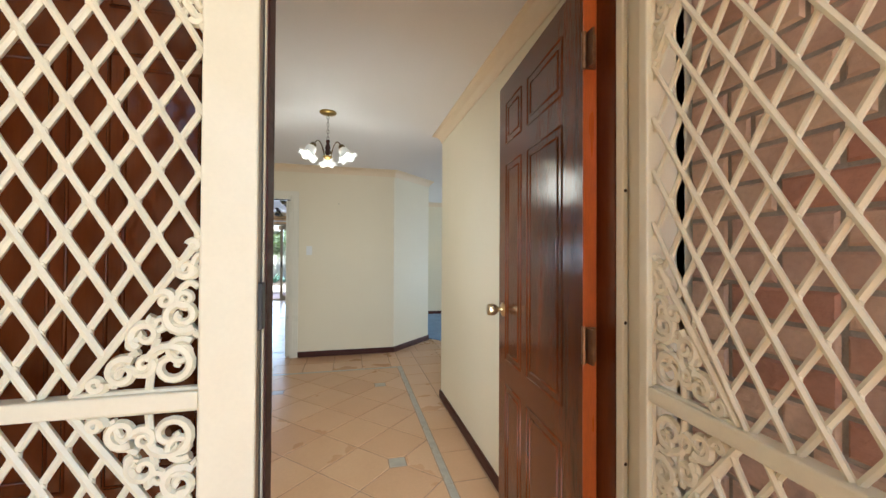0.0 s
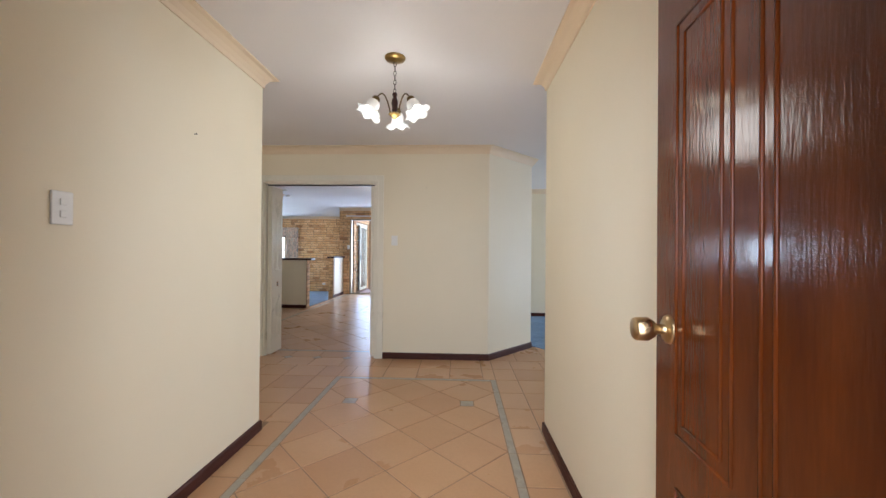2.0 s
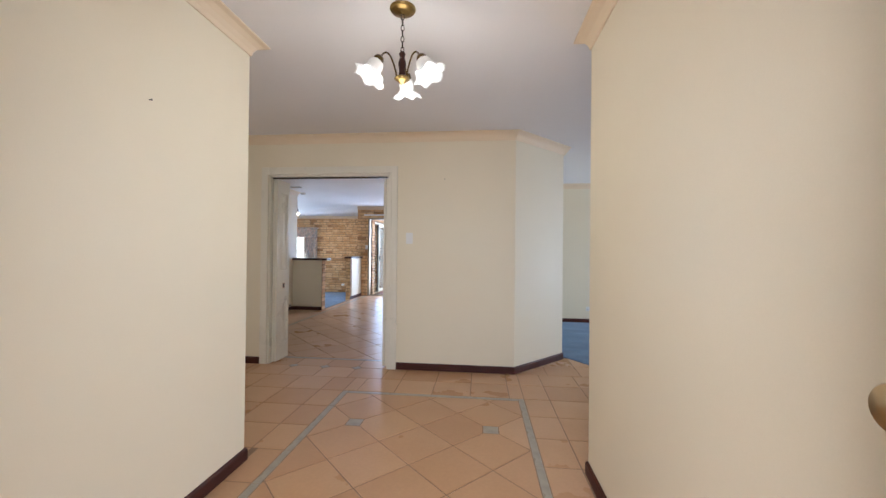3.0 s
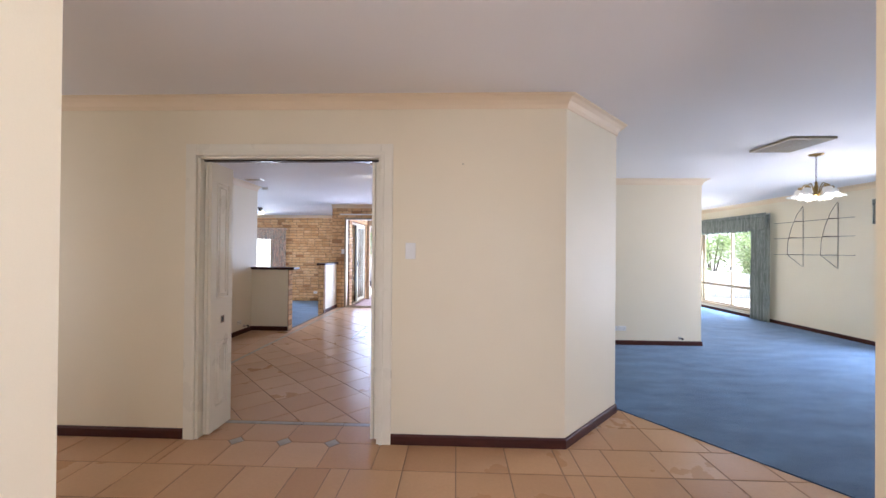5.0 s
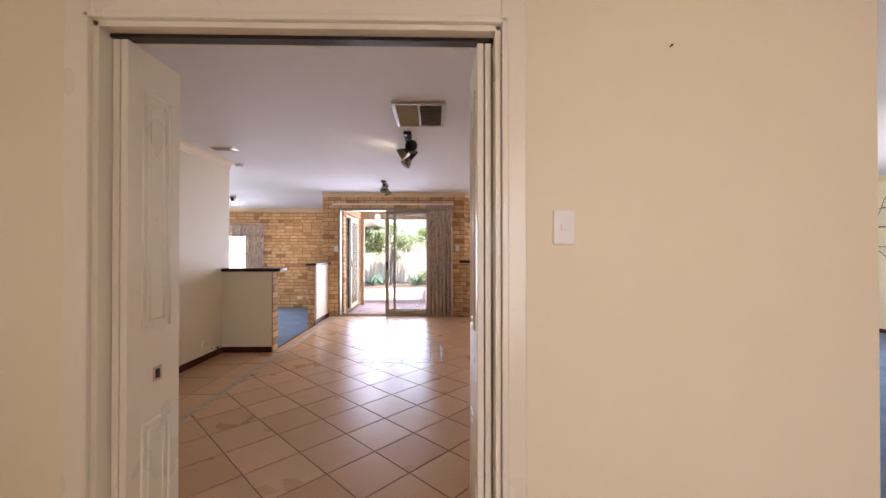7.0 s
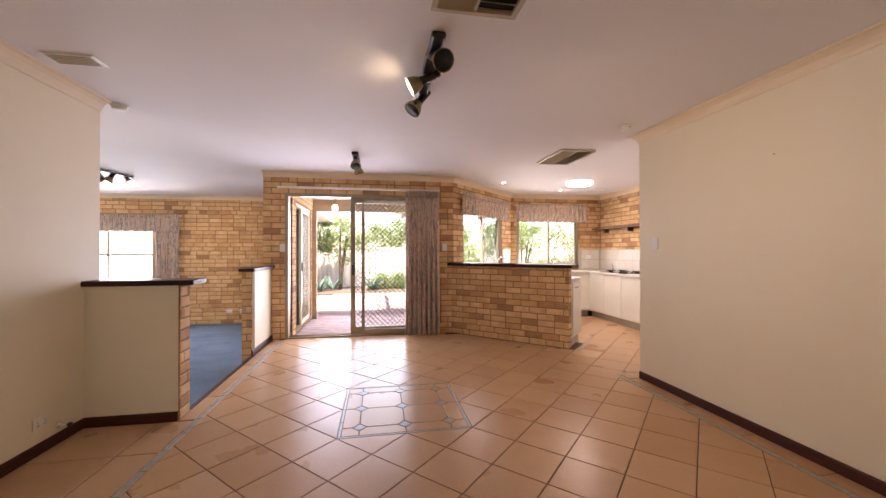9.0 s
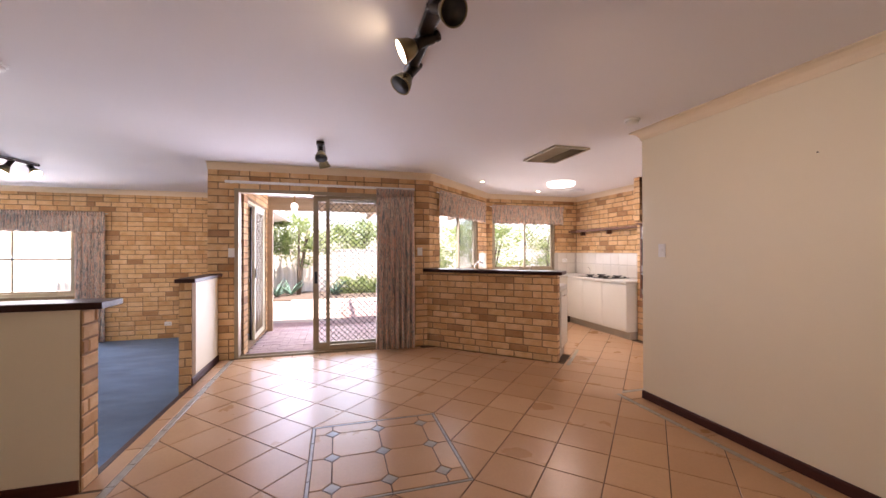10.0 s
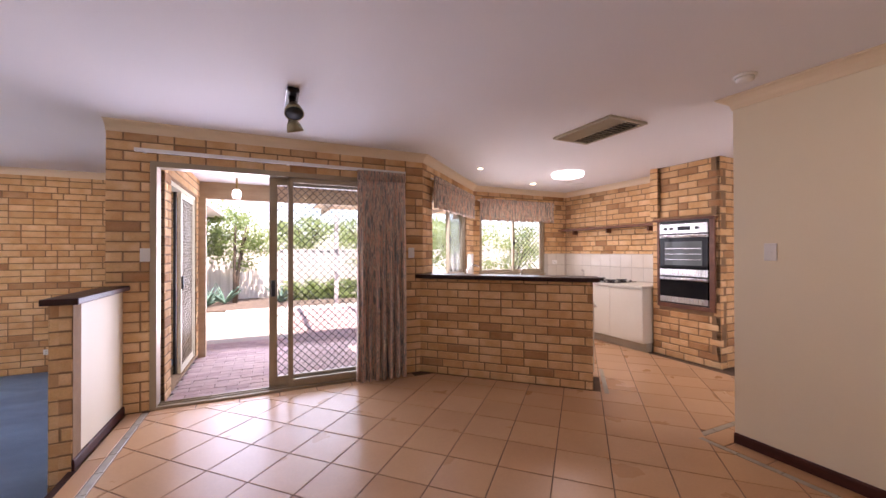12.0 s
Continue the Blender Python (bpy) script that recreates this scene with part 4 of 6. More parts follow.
def security_gate(at, width, flip, label, mid=1.05, lock=0.101, bar=0.0074):
    """Cream diamond-grille gate; x runs from the lock stile to the hinge stile if flip, else the other way."""
    g = thing("security_gate", at, label, "security gate", "entry security gates")
    top_, rail, hinge = 2.16, 0.035, 0.030
    part("lock_stile", boxes((0, -0.02, 0.02, lock, 0.02, top_), bevel=0.004), M_GATE, g)
    part("hinge_stile", boxes((width - hinge, -0.02, 0.02, width, 0.02, top_), bevel=0.004), M_GATE, g)
    part("rail", boxes((lock, -0.018, top_ - 0.07, width - hinge, 0.018, top_), bevel=0.004), M_GATE, g)
    part("rail", boxes((lock, -0.018, mid, width - hinge, 0.018, mid + rail), bevel=0.004), M_GATE, g)
    part("rail", boxes((lock, -0.018, 0.02, width - hinge, 0.018, 0.12), bevel=0.004), M_GATE, g)
    a, b = lock, width - hinge
    cw, ch = 0.21, 0.30

    def keep_up(x, z):
        return all(abs(x - e) / cw + abs(z - f) / ch > 1.0 for e in (a, b) for f in (mid + rail, top_ - 0.07))

    def keep_lo(x, z):
        return all(abs(x - e) / cw + abs(z - f) / ch > 1.0 for e in (a, b) for f in (mid, 0.12))

    part("upper_grille", lattice(bmesh.new(), a, mid + rail, b, top_ - 0.07, 0.0732, 0.1225, bar, 0.0, bar * 1.7, keep_up, 6, 0.056, 0.006), M_GATE, g)
    part("lower_grille", lattice(bmesh.new(), a, 0.12, b, mid, 0.0732, 0.1225, bar, 0.0, bar * 1.7, keep_lo, 6, 0.0125, 0.0), M_GATE, g)
    for e, sx in ((a, 1), (b, -1)):
        part("scroll_corner", scrolls(bmesh.new(), e, mid + rail, sx, 1, cw, ch), M_GATE, g)
        part("scroll_corner", scrolls(bmesh.new(), e, top_ - 0.07, sx, -1, cw, ch), M_GATE, g)
        part("scroll_corner", scrolls(bmesh.new(), e, mid, sx, -1, cw, ch), M_GATE, g)
    return g


def panel_groove(bm, x0, z0, x1, z1, y, w=0.0075, d=0.006):
    """A raised rounded bead round a panel, standing d proud of the plane y towards -y."""
    for inset in (0.0, 0.030):
        a, b, c, e = x0 + inset, z0 + inset, x1 - inset, z1 - inset
        for p, q in (((a, b), (c, b)), ((c, b), (c, e)), ((c, e), (a, e)), ((a, e), (a, b))):
            tube(bm, [(p[0], y, p[1]), (q[0], y, q[1])], w / 2, 8)
    return bm


def entry_leaf(name, at, width, label, knob=True):
    """Mahogany leaf; x from the hinge to the free edge, its panelled face towards -y."""
    d = thing(name, at, label, "door", "front door leaves")
    hgt, th = 2.165, 0.04
    part("slab", boxes((0.0, 0.0, 0.012, width, th, hgt), bevel=0.002), M_MAHOG, d)
    part("hinge_edge", boxes((-0.003, -0.001, 0.013, 0.0, th + 0.001, hgt)), M_MAHOG_EDGE, d, "orange varnished door edge")
    cols = [(0.13, 0.13 + (width - 0.26) * 0.56), (0.13 + (width - 0.26) * 0.56 + 0.07, width - 0.10)]
    for x0, x1 in cols:
        for z0, z1 in ((0.16, 0.74), (0.86, 1.77), (1.87, 2.06)):
            for yy in (0.0, th):
                part("panel_moulding", panel_groove(bmesh.new(), x0, z0, x1, z1, yy), M_MAHOG, d, smooth=True)
    for yy, turn in ((0.0, -90), (th, 90)) if knob else ():
        m = pose(width - 0.065, yy, 1.085, turn)
        k = part("knob", lathe(bmesh.new(), [(0.0, -0.078), (0.023, -0.078), (0.027, -0.073), (0.028, -0.048), (0.020, -0.034), (0.012, -0.028), (0.012, -0.010), (0.018, -0.006)], 24, m), M_SATIN, d, "satin gold door knob", smooth=True)
        part("rosette", lathe(bmesh.new(), [(0.0, -0.010), (0.026, -0.009), (0.033, -0.004), (0.034, 0.0)], 28, m), M_SATIN, k, smooth=True)
    for z in (0.25, 1.09, 1.94):
        bm = boxes((-0.012, 0.006, z - 0.05, -0.003, 0.036, z + 0.05), (-0.045, 0.030, z - 0.05, -0.010, 0.036, z + 0.05))
        tube(bm, [(-0.012, 0.044, z - 0.053), (-0.012, 0.044, z + 0.053)], 0.007, 8)
        part("hinge", bm, M_HINGE, d, "worn metal hinge")
    return d


def wavy(bm, w, h, folds, amp, y=0.0, ragged=0.0, taper=0.25, th=0.004, seed=1, rows=9, head=0.0):
    """A hanging cloth from z 0 down to -h with folds across its width, closed and of some thickness."""
    rnd = random.Random(seed)
    n = folds * 10
    ph = [rnd.uniform(-0.5, 0.5) for _ in range(folds + 2)]
    am = [rnd.uniform(0.65, 1.15) for _ in range(folds + 2)]
    front, back = [], []
    for j in range(rows + 1):
        t = j / rows
        fa, ba = [], []
        for i in range(n + 1):
            u = i / n
            k = u * folds
            a0 = am[int(k)] * (1 - k % 1) + am[int(k) + 1] * (k % 1)
            s = amp * a0 * (taper + (1 - taper) * min(1, t * 1.6)) * math.sin(2 * math.pi * k + ph[int(k)] * (1 - k % 1) + ph[int(k) + 1] * (k % 1))
            s += amp * 0.18 * math.sin(7 * math.pi * k + 3 * t)
            x = u * w + amp * 0.25 * math.sin(4 * math.pi * k + t * 2.0)
            z = -h * t - (ragged * math.sin(2 * math.pi * k * 0.5 + 1) if j == rows else 0.0)
            fa.append(bm.verts.new((x, y + s, z)))
            ba.append(bm.verts.new((x, y + s + th, z)))
        front.append(fa)
        back.append(ba)
    for j in range(rows):
        for i in range(n):
            bm.faces.new((front[j][i], front[j][i + 1], front[j + 1][i + 1], front[j + 1][i]))
            bm.faces.new((back[j][i], back[j + 1][i], back[j + 1][i + 1], back[j][i + 1]))
        for i in (0, n):
            bm.faces.new((front[j][i], front[j + 1][i], back[j + 1][i], back[j][i]))
    for j in (0, rows):
        for i in range(n):
            bm.faces.new((front[j][i], back[j][i], back[j][i + 1], front[j][i + 1]))
    return bm


def curtain(at, w, h, folds, amp, material, label, seed, group=""):
    c = thing("curtain", at, label, "curtain", group)
    part("cloth", wavy(bmesh.new(), w, h, folds, amp, seed=seed), material, c, smooth=True)
    part("heading", wavy(bmesh.new(), w, 0.10, folds * 3, amp * 0.35, y=-amp * 0.25, seed=seed + 1, rows=3), material, c, smooth=True)
    return c


def valance(at, w, h, material, label, seed, group=""):
    v = thing("valance", at, label, "valance", group)
    part("frill", wavy(bmesh.new(), w, h, max(5, int(w / 0.085)), 0.020, ragged=0.008, taper=0.75, seed=seed, rows=6), material, v, smooth=True)
    part("gathered_heading", wavy(bmesh.new(), w, 0.085, max(8, int(w / 0.04)), 0.013, y=-0.012, taper=0.9, seed=seed + 2, rows=3), material, v, smooth=True)
    part("rod", tube(bmesh.new(), [(-0.03, 0.035, -0.03), (w + 0.03, 0.035, -0.03)], 0.008), M_WHITE, v)
    return v


def window(name, at, w, h, label, screen=True, split=0.5, rail=False, material=None):
    """Sliding aluminium window; x across, y outwards, z up from its sill."""
    material = material or M_ALU
    o = thing(name, at, label, "window", "", "structure")
    f = 0.045
    part("window_frame", boxes((0, 0, 0, f, 0.09, h), (w - f, 0, 0, w, 0.09, h), (f, 0, h - f, w - f, 0.09, h), (f, 0, 0, w - f, 0.09, f), bevel=0.003), material, o)
    part("window_sill", boxes((-0.01, -0.035, -0.02, w + 0.01, 0.0, 0.0), bevel=0.004), material, o)
    s = w * split
    for a, b, y in ((f, s + 0.02, 0.05), (s - 0.02, w - f, 0.025)):
        sash = part("sash", boxes((a, y, f, a + 0.035, y + 0.022, h - f), (b - 0.035, y, f, b, y + 0.022, h - f), (a + 0.035, y, h - f - 0.035, b - 0.035, y + 0.022, h - f), (a + 0.035, y, f, b - 0.035, y + 0.022, f + 0.035)), material, o)
        pane = part("pane", boxes((a + 0.035, y + 0.009, f + 0.035, b - 0.035, y + 0.013, h - f - 0.035)), M_GLASS, sash)
        pane.visible_shadow = False
    if rail:
        part("transom", boxes((f, 0.02, h * 0.5, w - f, 0.05, h * 0.5 + 0.03)), material, o)
    part("latch", boxes((s - 0.008, 0.004, h * 0.45, s + 0.012, 0.025, h * 0.45 + 0.07), bevel=0.003), M_BLACK, o)
    if screen:
        part("security_screen", lattice(bmesh.new(), s, f, w - f, h - f, 0.085, 0.085, 0.0048, 0.082), M_MESH, o, "black diamond security mesh")
    return o


def switch(at, label, gangs=1, group="light switches"):
    s = thing("light_switch", at, label, "light switch", group)
    part("plate", boxes((-0.036, -0.009, -0.058, 0.036, 0, 0.058), bevel=0.003), M_WHITE, s)
    for i in range(gangs):
        z = (i - (gangs - 1) / 2) * 0.042
        part("rocker", boxes((-0.011, -0.014, z - 0.012, 0.011, -0.008, z + 0.012), bevel=0.002), M_WHITE, s)
    return s


def outlet(at, label, plate=None):
    s = thing("power_outlet", at, label, "power outlet", "power outlets")
    part("plate", boxes((-0.058, -0.009, -0.036, 0.058, 0, 0.036), bevel=0.003), plate or M_WHITE, s)
    for x in (-0.028, 0.028):
        bm = boxes((x - 0.009, -0.0105, -0.018, x - 0.006, -0.0085, -0.008), (x + 0.006, -0.0105, -0.018, x + 0.009, -0.0085, -0.008), (x - 0.0015, -0.0105, 0.0, x + 0.0015, -0.0085, 0.010))
        part("socket", bm, M_BLACK, s)
        part("rocker", boxes((x - 0.007, -0.013, 0.018, x + 0.007, -0.008, 0.030), bevel=0.001), M_WHITE, s)
    return s


def ceiling_vent(x0, y0, x1, y1, along_x, label, z=H):
    """Evaporative outlet with two banks of tilted louvres."""
    v = thing("ceiling_vent", ((x0 + x1) / 2, (y0 + y1) / 2, z), label, "ceiling vent", "ceiling vents")
    w, d = (x1 - x0) / 2, (y1 - y0) / 2
    part("backing", boxes((-w + 0.02, -d + 0.02, -0.004, w - 0.02, d - 0.02, -0.001)), M_VENT_DARK, v)
    part("frame", boxes((-w, -d, -0.022, w, -d + 0.03, 0), (-w, d - 0.03, -0.022, w, d, 0), (-w, -d + 0.03, -0.022, -w + 0.03, d - 0.03, 0), (w - 0.03, -d + 0.03, -0.022, w, d - 0.03, 0), (-0.009, -d + 0.03, -0.02, 0.009, d - 0.03, 0), bevel=0.003), M_VENT, v)
    n = max(5, int((2 * d - 0.06) / 0.045))
    for side in (-1, 1):
        a, b = (-w + 0.03, -0.01) if side < 0 else (0.01, w - 0.03)
        for i in range(n):
            y = -d + 0.03 + (2 * d - 0.06) * (i + 0.5) / n
            tilt = -40 if side < 0 or not along_x else 40
            bm = box(bmesh.new(), a, -0.021, -0.0012, b, 0.021, 0.0012, m=pose(0, y, -0.014, tilt))
            part("slat", bm, M_VENT, v)
    return v


def flower_shade(parent, at, s=1.0, hot=True):
    """Frosted tulip glass with a ruffled lit rim; opens along -z of at."""
    prof = [(0.024, 0.0), (0.040, -0.012), (0.047, -0.035), (0.045, -0.058), (0.050, -0.075)]
    prof = [(r * s, z * s) for r, z in prof]
    sh = part("shade", lathe(bmesh.new(), prof, 28, at, lambda a, i: (1, 0)), M_SHADE, parent, "frosted glass tulip shade", smooth=True)
    rim = [(0.050, -0.075), (0.060, -0.092), (0.078, -0.108), (0.090, -0.112), (0.080, -0.104), (0.060, -0.086), (0.048, -0.072)]
    rim = [(r * s, z * s) for r, z in rim]
    part("ruffled_rim", lathe(bmesh.new(), rim, 48, at, lambda a, i: (1 + 0.12 * math.sin(6 * a) * min(1, i / 2) * (i < 5), 0.010 * s * math.cos(6 * a) * (1 < i < 5))), M_SHADE_B if hot else M_SHADE, sh, "bright ruffled glass rim", smooth=True)
    part("bulb", lathe(bmesh.new(), [(0.0, -0.105 * s), (0.022 * s, -0.098 * s), (0.030 * s, -0.080 * s), (0.022 * s, -0.055 * s), (0.012 * s, -0.02 * s)], 16, at), M_GLOW, sh, "lit bulb", smooth=True)
    return sh


def chain(bm, z0, z1, link=0.034, r=0.0022):
    n = max(2, int((z1 - z0) / (link * 0.78)))
    for i in range(n):
        zc = z1 - link / 2 - i * (z1 - z0 - link) / (n - 1)
        turn = Matrix.Rotation(math.pi / 2 * (i % 2), 4, "Z")
        pts = [turn @ Vector((0.008 * math.cos(a), 0, zc + link * 0.5 * math.sin(a))) for a in (2 * math.pi * k / 12 for k in range(13))]
        tube(bm, pts, r, 5, caps=False)
    return bm


def chandelier(name, at, arms, reach, hub_z, drop, label, s=1.0, wood=True, start=20, lean=38, hot=True):
    """Ceiling rose, chain, turned hub, curved arms with tulip shades; hub_z: the arms' height below the ceiling."""
    c = thing(name, at, label, "chandelier")
    part("ceiling_rose", lathe(bmesh.new(), [(0.066, 0.0), (0.066, -0.006), (0.060, -0.014), (0.030, -0.022), (0.012, -0.024), (0.0, -0.03)], 32), M_BRASS, c, smooth=True)
    part("chain", chain(bmesh.new(), hub_z + 0.075, -0.026), M_DARKMETAL, c)
    prof = [(0.0, 0.085), (0.012, 0.082), (0.017, 0.07), (0.011, 0.055), (0.018, 0.035), (0.021, 0.015), (0.015, -0.01), (0.018, -0.03), (0.012, -0.045)]
    hub = part("hub", lathe(bmesh.new(), [(r, z + hub_z) for r, z in prof], 20), M_DARKWOOD if wood else M_BRASS, c, "dark turned hub", smooth=True)
    part("dish", lathe(bmesh.new(), [(0.012, hub_z - 0.045), (0.036, hub_z - 0.050), (0.040, hub_z - 0.056), (0.026, hub_z - 0.068), (0.010, hub_z - 0.080), (0.0, hub_z - 0.088)], 24), M_BRASS, hub, smooth=True)
    for k in range(arms):
        a = radians(start + 360 * k / arms)
        ca, sa = math.cos(a), math.sin(a)
        pts = []
        for t in (i / 14 for i in range(15)):
            r = 0.028 + (reach - 0.028) * t
            z = hub_z - 0.055 + (drop + 0.135) * math.sin(math.pi * min(1, t * 1.02) ** 0.85 * 0.78)
            pts.append((r * ca, r * sa, z))
        arm = part("arm", tube(bmesh.new(), pts, 0.005 * s, 8), M_BRONZE if wood else M_BRASS, c, smooth=True)
        tip = Vector(pts[-1])
        m = Matrix.Translation(tip) @ Matrix.Rotation(a, 4, "Z") @ Matrix.Rotation(radians(-lean), 4, "Y")
        part("cap", lathe(bmesh.new(), [(0.0, 0.014), (0.020, 0.012), (0.026, 0.0), (0.026, -0.016), (0.022, -0.018)], 20, m), M_BRONZE if wood else M_BRASS, arm, smooth=True)
        flower_shade(c, m @ Matrix.Translation((0, 0, -0.012)), s, hot)
    return c


def spot_head(parent, at, lit=False):
    """Adjustable can on a stem; the lamp looks along -z of at."""
    at = at @ Matrix.Scale(1.38, 4)
    h = part("lamp_holder", lathe(bmesh.new(), [(0.0, 0.10), (0.019, 0.098), (0.021, 0.085), (0.017, 0.08), (0.021, 0.07), (0.019, 0.02), (0.024, 0.0)], 16, at), M_DARKMETAL, parent, smooth=True)
    part("reflector", lathe(bmesh.new(), [(0.020, 0.005), (0.034, -0.018), (0.043, -0.045), (0.046, -0.060), (0.043, -0.060), (0.038, -0.042), (0.026, -0.018)], 24, at), M_REFLECTOR, h, "smoked brass reflector lamp", smooth=True)
    part("baffle", lathe(bmesh.new(), [(0.020, -0.030), (0.030, -0.044), (0.041, -0.058)], 20, at), M_GLOW if lit else M_BLACK, h, "glowing inside of the lamp" if lit else "black inside of the lamp", smooth=True)
    part("lens", lathe(bmesh.new(), [(0.0, -0.034), (0.014, -0.034), (0.021, -0.031)], 20, at), M_GLOW if lit else M_LENS, h, "lit lens" if lit else "", smooth=True)
    return h


# ---- entry ----
right_leaf = entry_leaf("front_door", pose(0.640, 0.827, 0, 0, 0, 85.4), 0.785, "glossy mahogany panelled front door, swung open into the hall")
left_leaf = entry_leaf("front_door", pose(-1.055, 0.80, 0, 0, 0, 0), 0.805, "glossy mahogany panelled front door leaf, closed behind the gate", knob=False)
fr = thing("door_frame_entry", (0, 0.86, 0), "dark mahogany double door frame", "door frame", "", "structure")
part("jamb", boxes((0.645, -0.112, -0.02, 0.74, -0.002, 2.23), bevel=0.004), M_MAHOG, fr)
part("jamb", boxes((0.712, -0.002, -0.02, 0.74, 0.09, 2.23), bevel=0.004), M_SKIRT, fr)
part("jamb", boxes((-1.10, -0.06, -0.02, -1.05, 0.09, 2.23), bevel=0.004), M_SKIRT, fr)
part("head", boxes((-1.05, -0.06, 2.18, 0.645, 0.09, 2.23), bevel=0.004), M_SKIRT, fr)
part("threshold", boxes((-1.05, -0.06, -0.02, 0.645, 0.09, 0.006), bevel=0.004), M_SKIRT, fr)
gf = thing("security_gate_frame", (0, 0.70, 0), "cream powder-coated frame of the security gates", "gate frame", "", "structure")
part("post", boxes((0.643, 0.018, -0.02, 0.660, 0.046, 2.24), bevel=0.004), M_GATE, gf)
part("post", boxes((0.663, 0.018, -0.02, 0.704, 0.046, 2.24), bevel=0.004), M_GATE, gf)
part("post", boxes((-1.14, -0.03, -0.02, -1.10, 0.095, 2.24), bevel=0.004), M_GATE, gf)
part("head", boxes((-1.10, -0.03, 2.20, 0.643, 0.095, 2.25), bevel=0.004), M_GATE, gf)
for z in (0.35, 0.8, 1.17, 1.52):
    part("screw", lathe(bmesh.new(), [(0.0, 0.0015), (0.004, 0.001), (0.005, 0.0)], 10, pose(0.651, 0.0175, z, 90)), M_DARKMETAL, gf)
security_gate(pose(-0.235, 0.70, 0, 0, 0, 180), 0.85, True, "cream diamond-grille security gate, closed, with cast scroll corners")
part("edge_seal", boxes((-0.248, 0.732, 0.02, -0.226, 0.795, 2.16)), M_SKIRT, None)
tagged(bpy.data.objects["edge_seal"], "dark mahogany meeting edge behind the gate", "seal", "", "structure")
gate_r = security_gate(pose(0.635 - 0.83 * 0.08, 0.631 - 0.83 * 0.997, 0, 0, 0, 85.4), 0.83, True, "cream diamond-grille security gate, swung open before the brick wall", 1.012, 0.09, 0.0060)
part("hinge_arm", prism(bmesh.new(), [(0.628, -0.066), (0.646, -0.068), (0.680, 0.016), (0.662, 0.020)], 0.02, 2.2), M_GATE, gf)
# tan strip puts the shade on the gate stile's return into colour
part("edge_strip", boxes((-0.2352, -0.018, 0.03, -0.2335, 0.006, 2.15)), M_ALU, gf)
part("lock_channel", boxes((-0.2352, 0.006, 0.03, -0.2325, 0.019, 2.15)), M_BLACK, gf)
part("strike_strip", boxes((-0.2400, 0.0215, 0.03, -0.2300, 0.031, 2.15)), M_GATE, gf)
lk = part("lock_case", boxes((-0.2352, -0.012, 1.195, -0.2255, 0.018, 1.29), bevel=0.002), M_BLACK, gf, "black gate lock case")
part("face_plate", boxes((-0.2302, 0.0215, 1.195, -0.2275, 0.031, 1.29)), M_CHROME, lk, "bright lock face plate")

switch(pose(-1.21, 1.90, 1.40, 0, 0, 90), "white double light switch on the cream hall wall", 2)
switch(pose(-0.58, 5.02, 1.38), "white single light switch beside the doorway")
ch = chandelier("chandelier", (-0.24, 3.0, H), 3, 0.122, -0.305, -0.02, "dark bronze three-arm chandelier with lit tulip glass shades", 0.86, start=92 + 120, lean=27)
bulb("chandelier_lamp", (-0.24, 3.0, H - 0.54), 2.4, 0.15, (1.0, 0.90, 0.74))



def picture_nail(at, label):
    n = thing("picture_nail", at, label, "nail", "picture nails")
    part("shank", lathe(bmesh.new(), [(0.002, 0.0), (0.002, 0.012), (0.0045, 0.013), (0.0, 0.015)], 8, pose(0, 0, 0, 90)), M_DARKMETAL, n)
    return n


picture_nail(pose(-1.21, 2.55, 1.86, 0, 0, 90), "small bare picture nail in the hall wall")
picture_nail((-0.21, 5.02, 2.0), "small bare picture nail in the doorway wall")
picture_nail(pose(1.035, 7.55, 1.95, 0, 0, -90), "small bare picture nail in the dining wall")

# doorway to the dining room
arch = thing("door_frame_dining", (0, 5.02, 0), "cream moulded door architrave", "door frame", "", "structure")
part("lining", boxes((DOOR_L - 0.002, -0.012, 0, DOOR_L + 0.018, 0.112, DOOR_H), bevel=0.002), M_TRIM, arch)
part("lining", boxes((DOOR_R - 0.018, -0.012, 0, DOOR_R + 0.002, 0.112, DOOR_H), bevel=0.002), M_TRIM, arch)
part("lining", boxes((DOOR_L, -0.012, DOOR_H - 0.018, DOOR_R, 0.112, DOOR_H + 0.002), bevel=0.002), M_TRIM, arch)
part("track", boxes((DOOR_L + 0.018, 0.03, DOOR_H - 0.03, DOOR_R - 0.018, 0.07, DOOR_H - 0.018)), M_DARKMETAL, arch)
for y0, y1 in ((-0.022, 0.0), (0.1, 0.122)):
    s = -1 if y0 < 0 else 1
    for a, b in ((DOOR_L - 0.085, DOOR_L - 0.002), (DOOR_R + 0.002, DOOR_R + 0.085)):
        part("architrave", boxes((a, y0, 0, b, y1, DOOR_H + 0.085), (a + (0.0 if a > -1.5 else 0.06), y0 + s * 0.006, 0, b - (0.06 if a > -1.5 else 0.0), y1 + s * 0.006, DOOR_H + 0.02), bevel=0.004), M_TRIM, arch)
    part("architrave", boxes((DOOR_L - 0.002, y0, DOOR_H + 0.002, DOOR_R + 0.002, y1, DOOR_H + 0.085), (DOOR_L - 0.02, y0 + s * 0.006, DOOR_H + 0.003, DOOR_R + 0.02, y1 + s * 0.006, DOOR_H + 0.026), bevel=0.004), M_TRIM, arch)


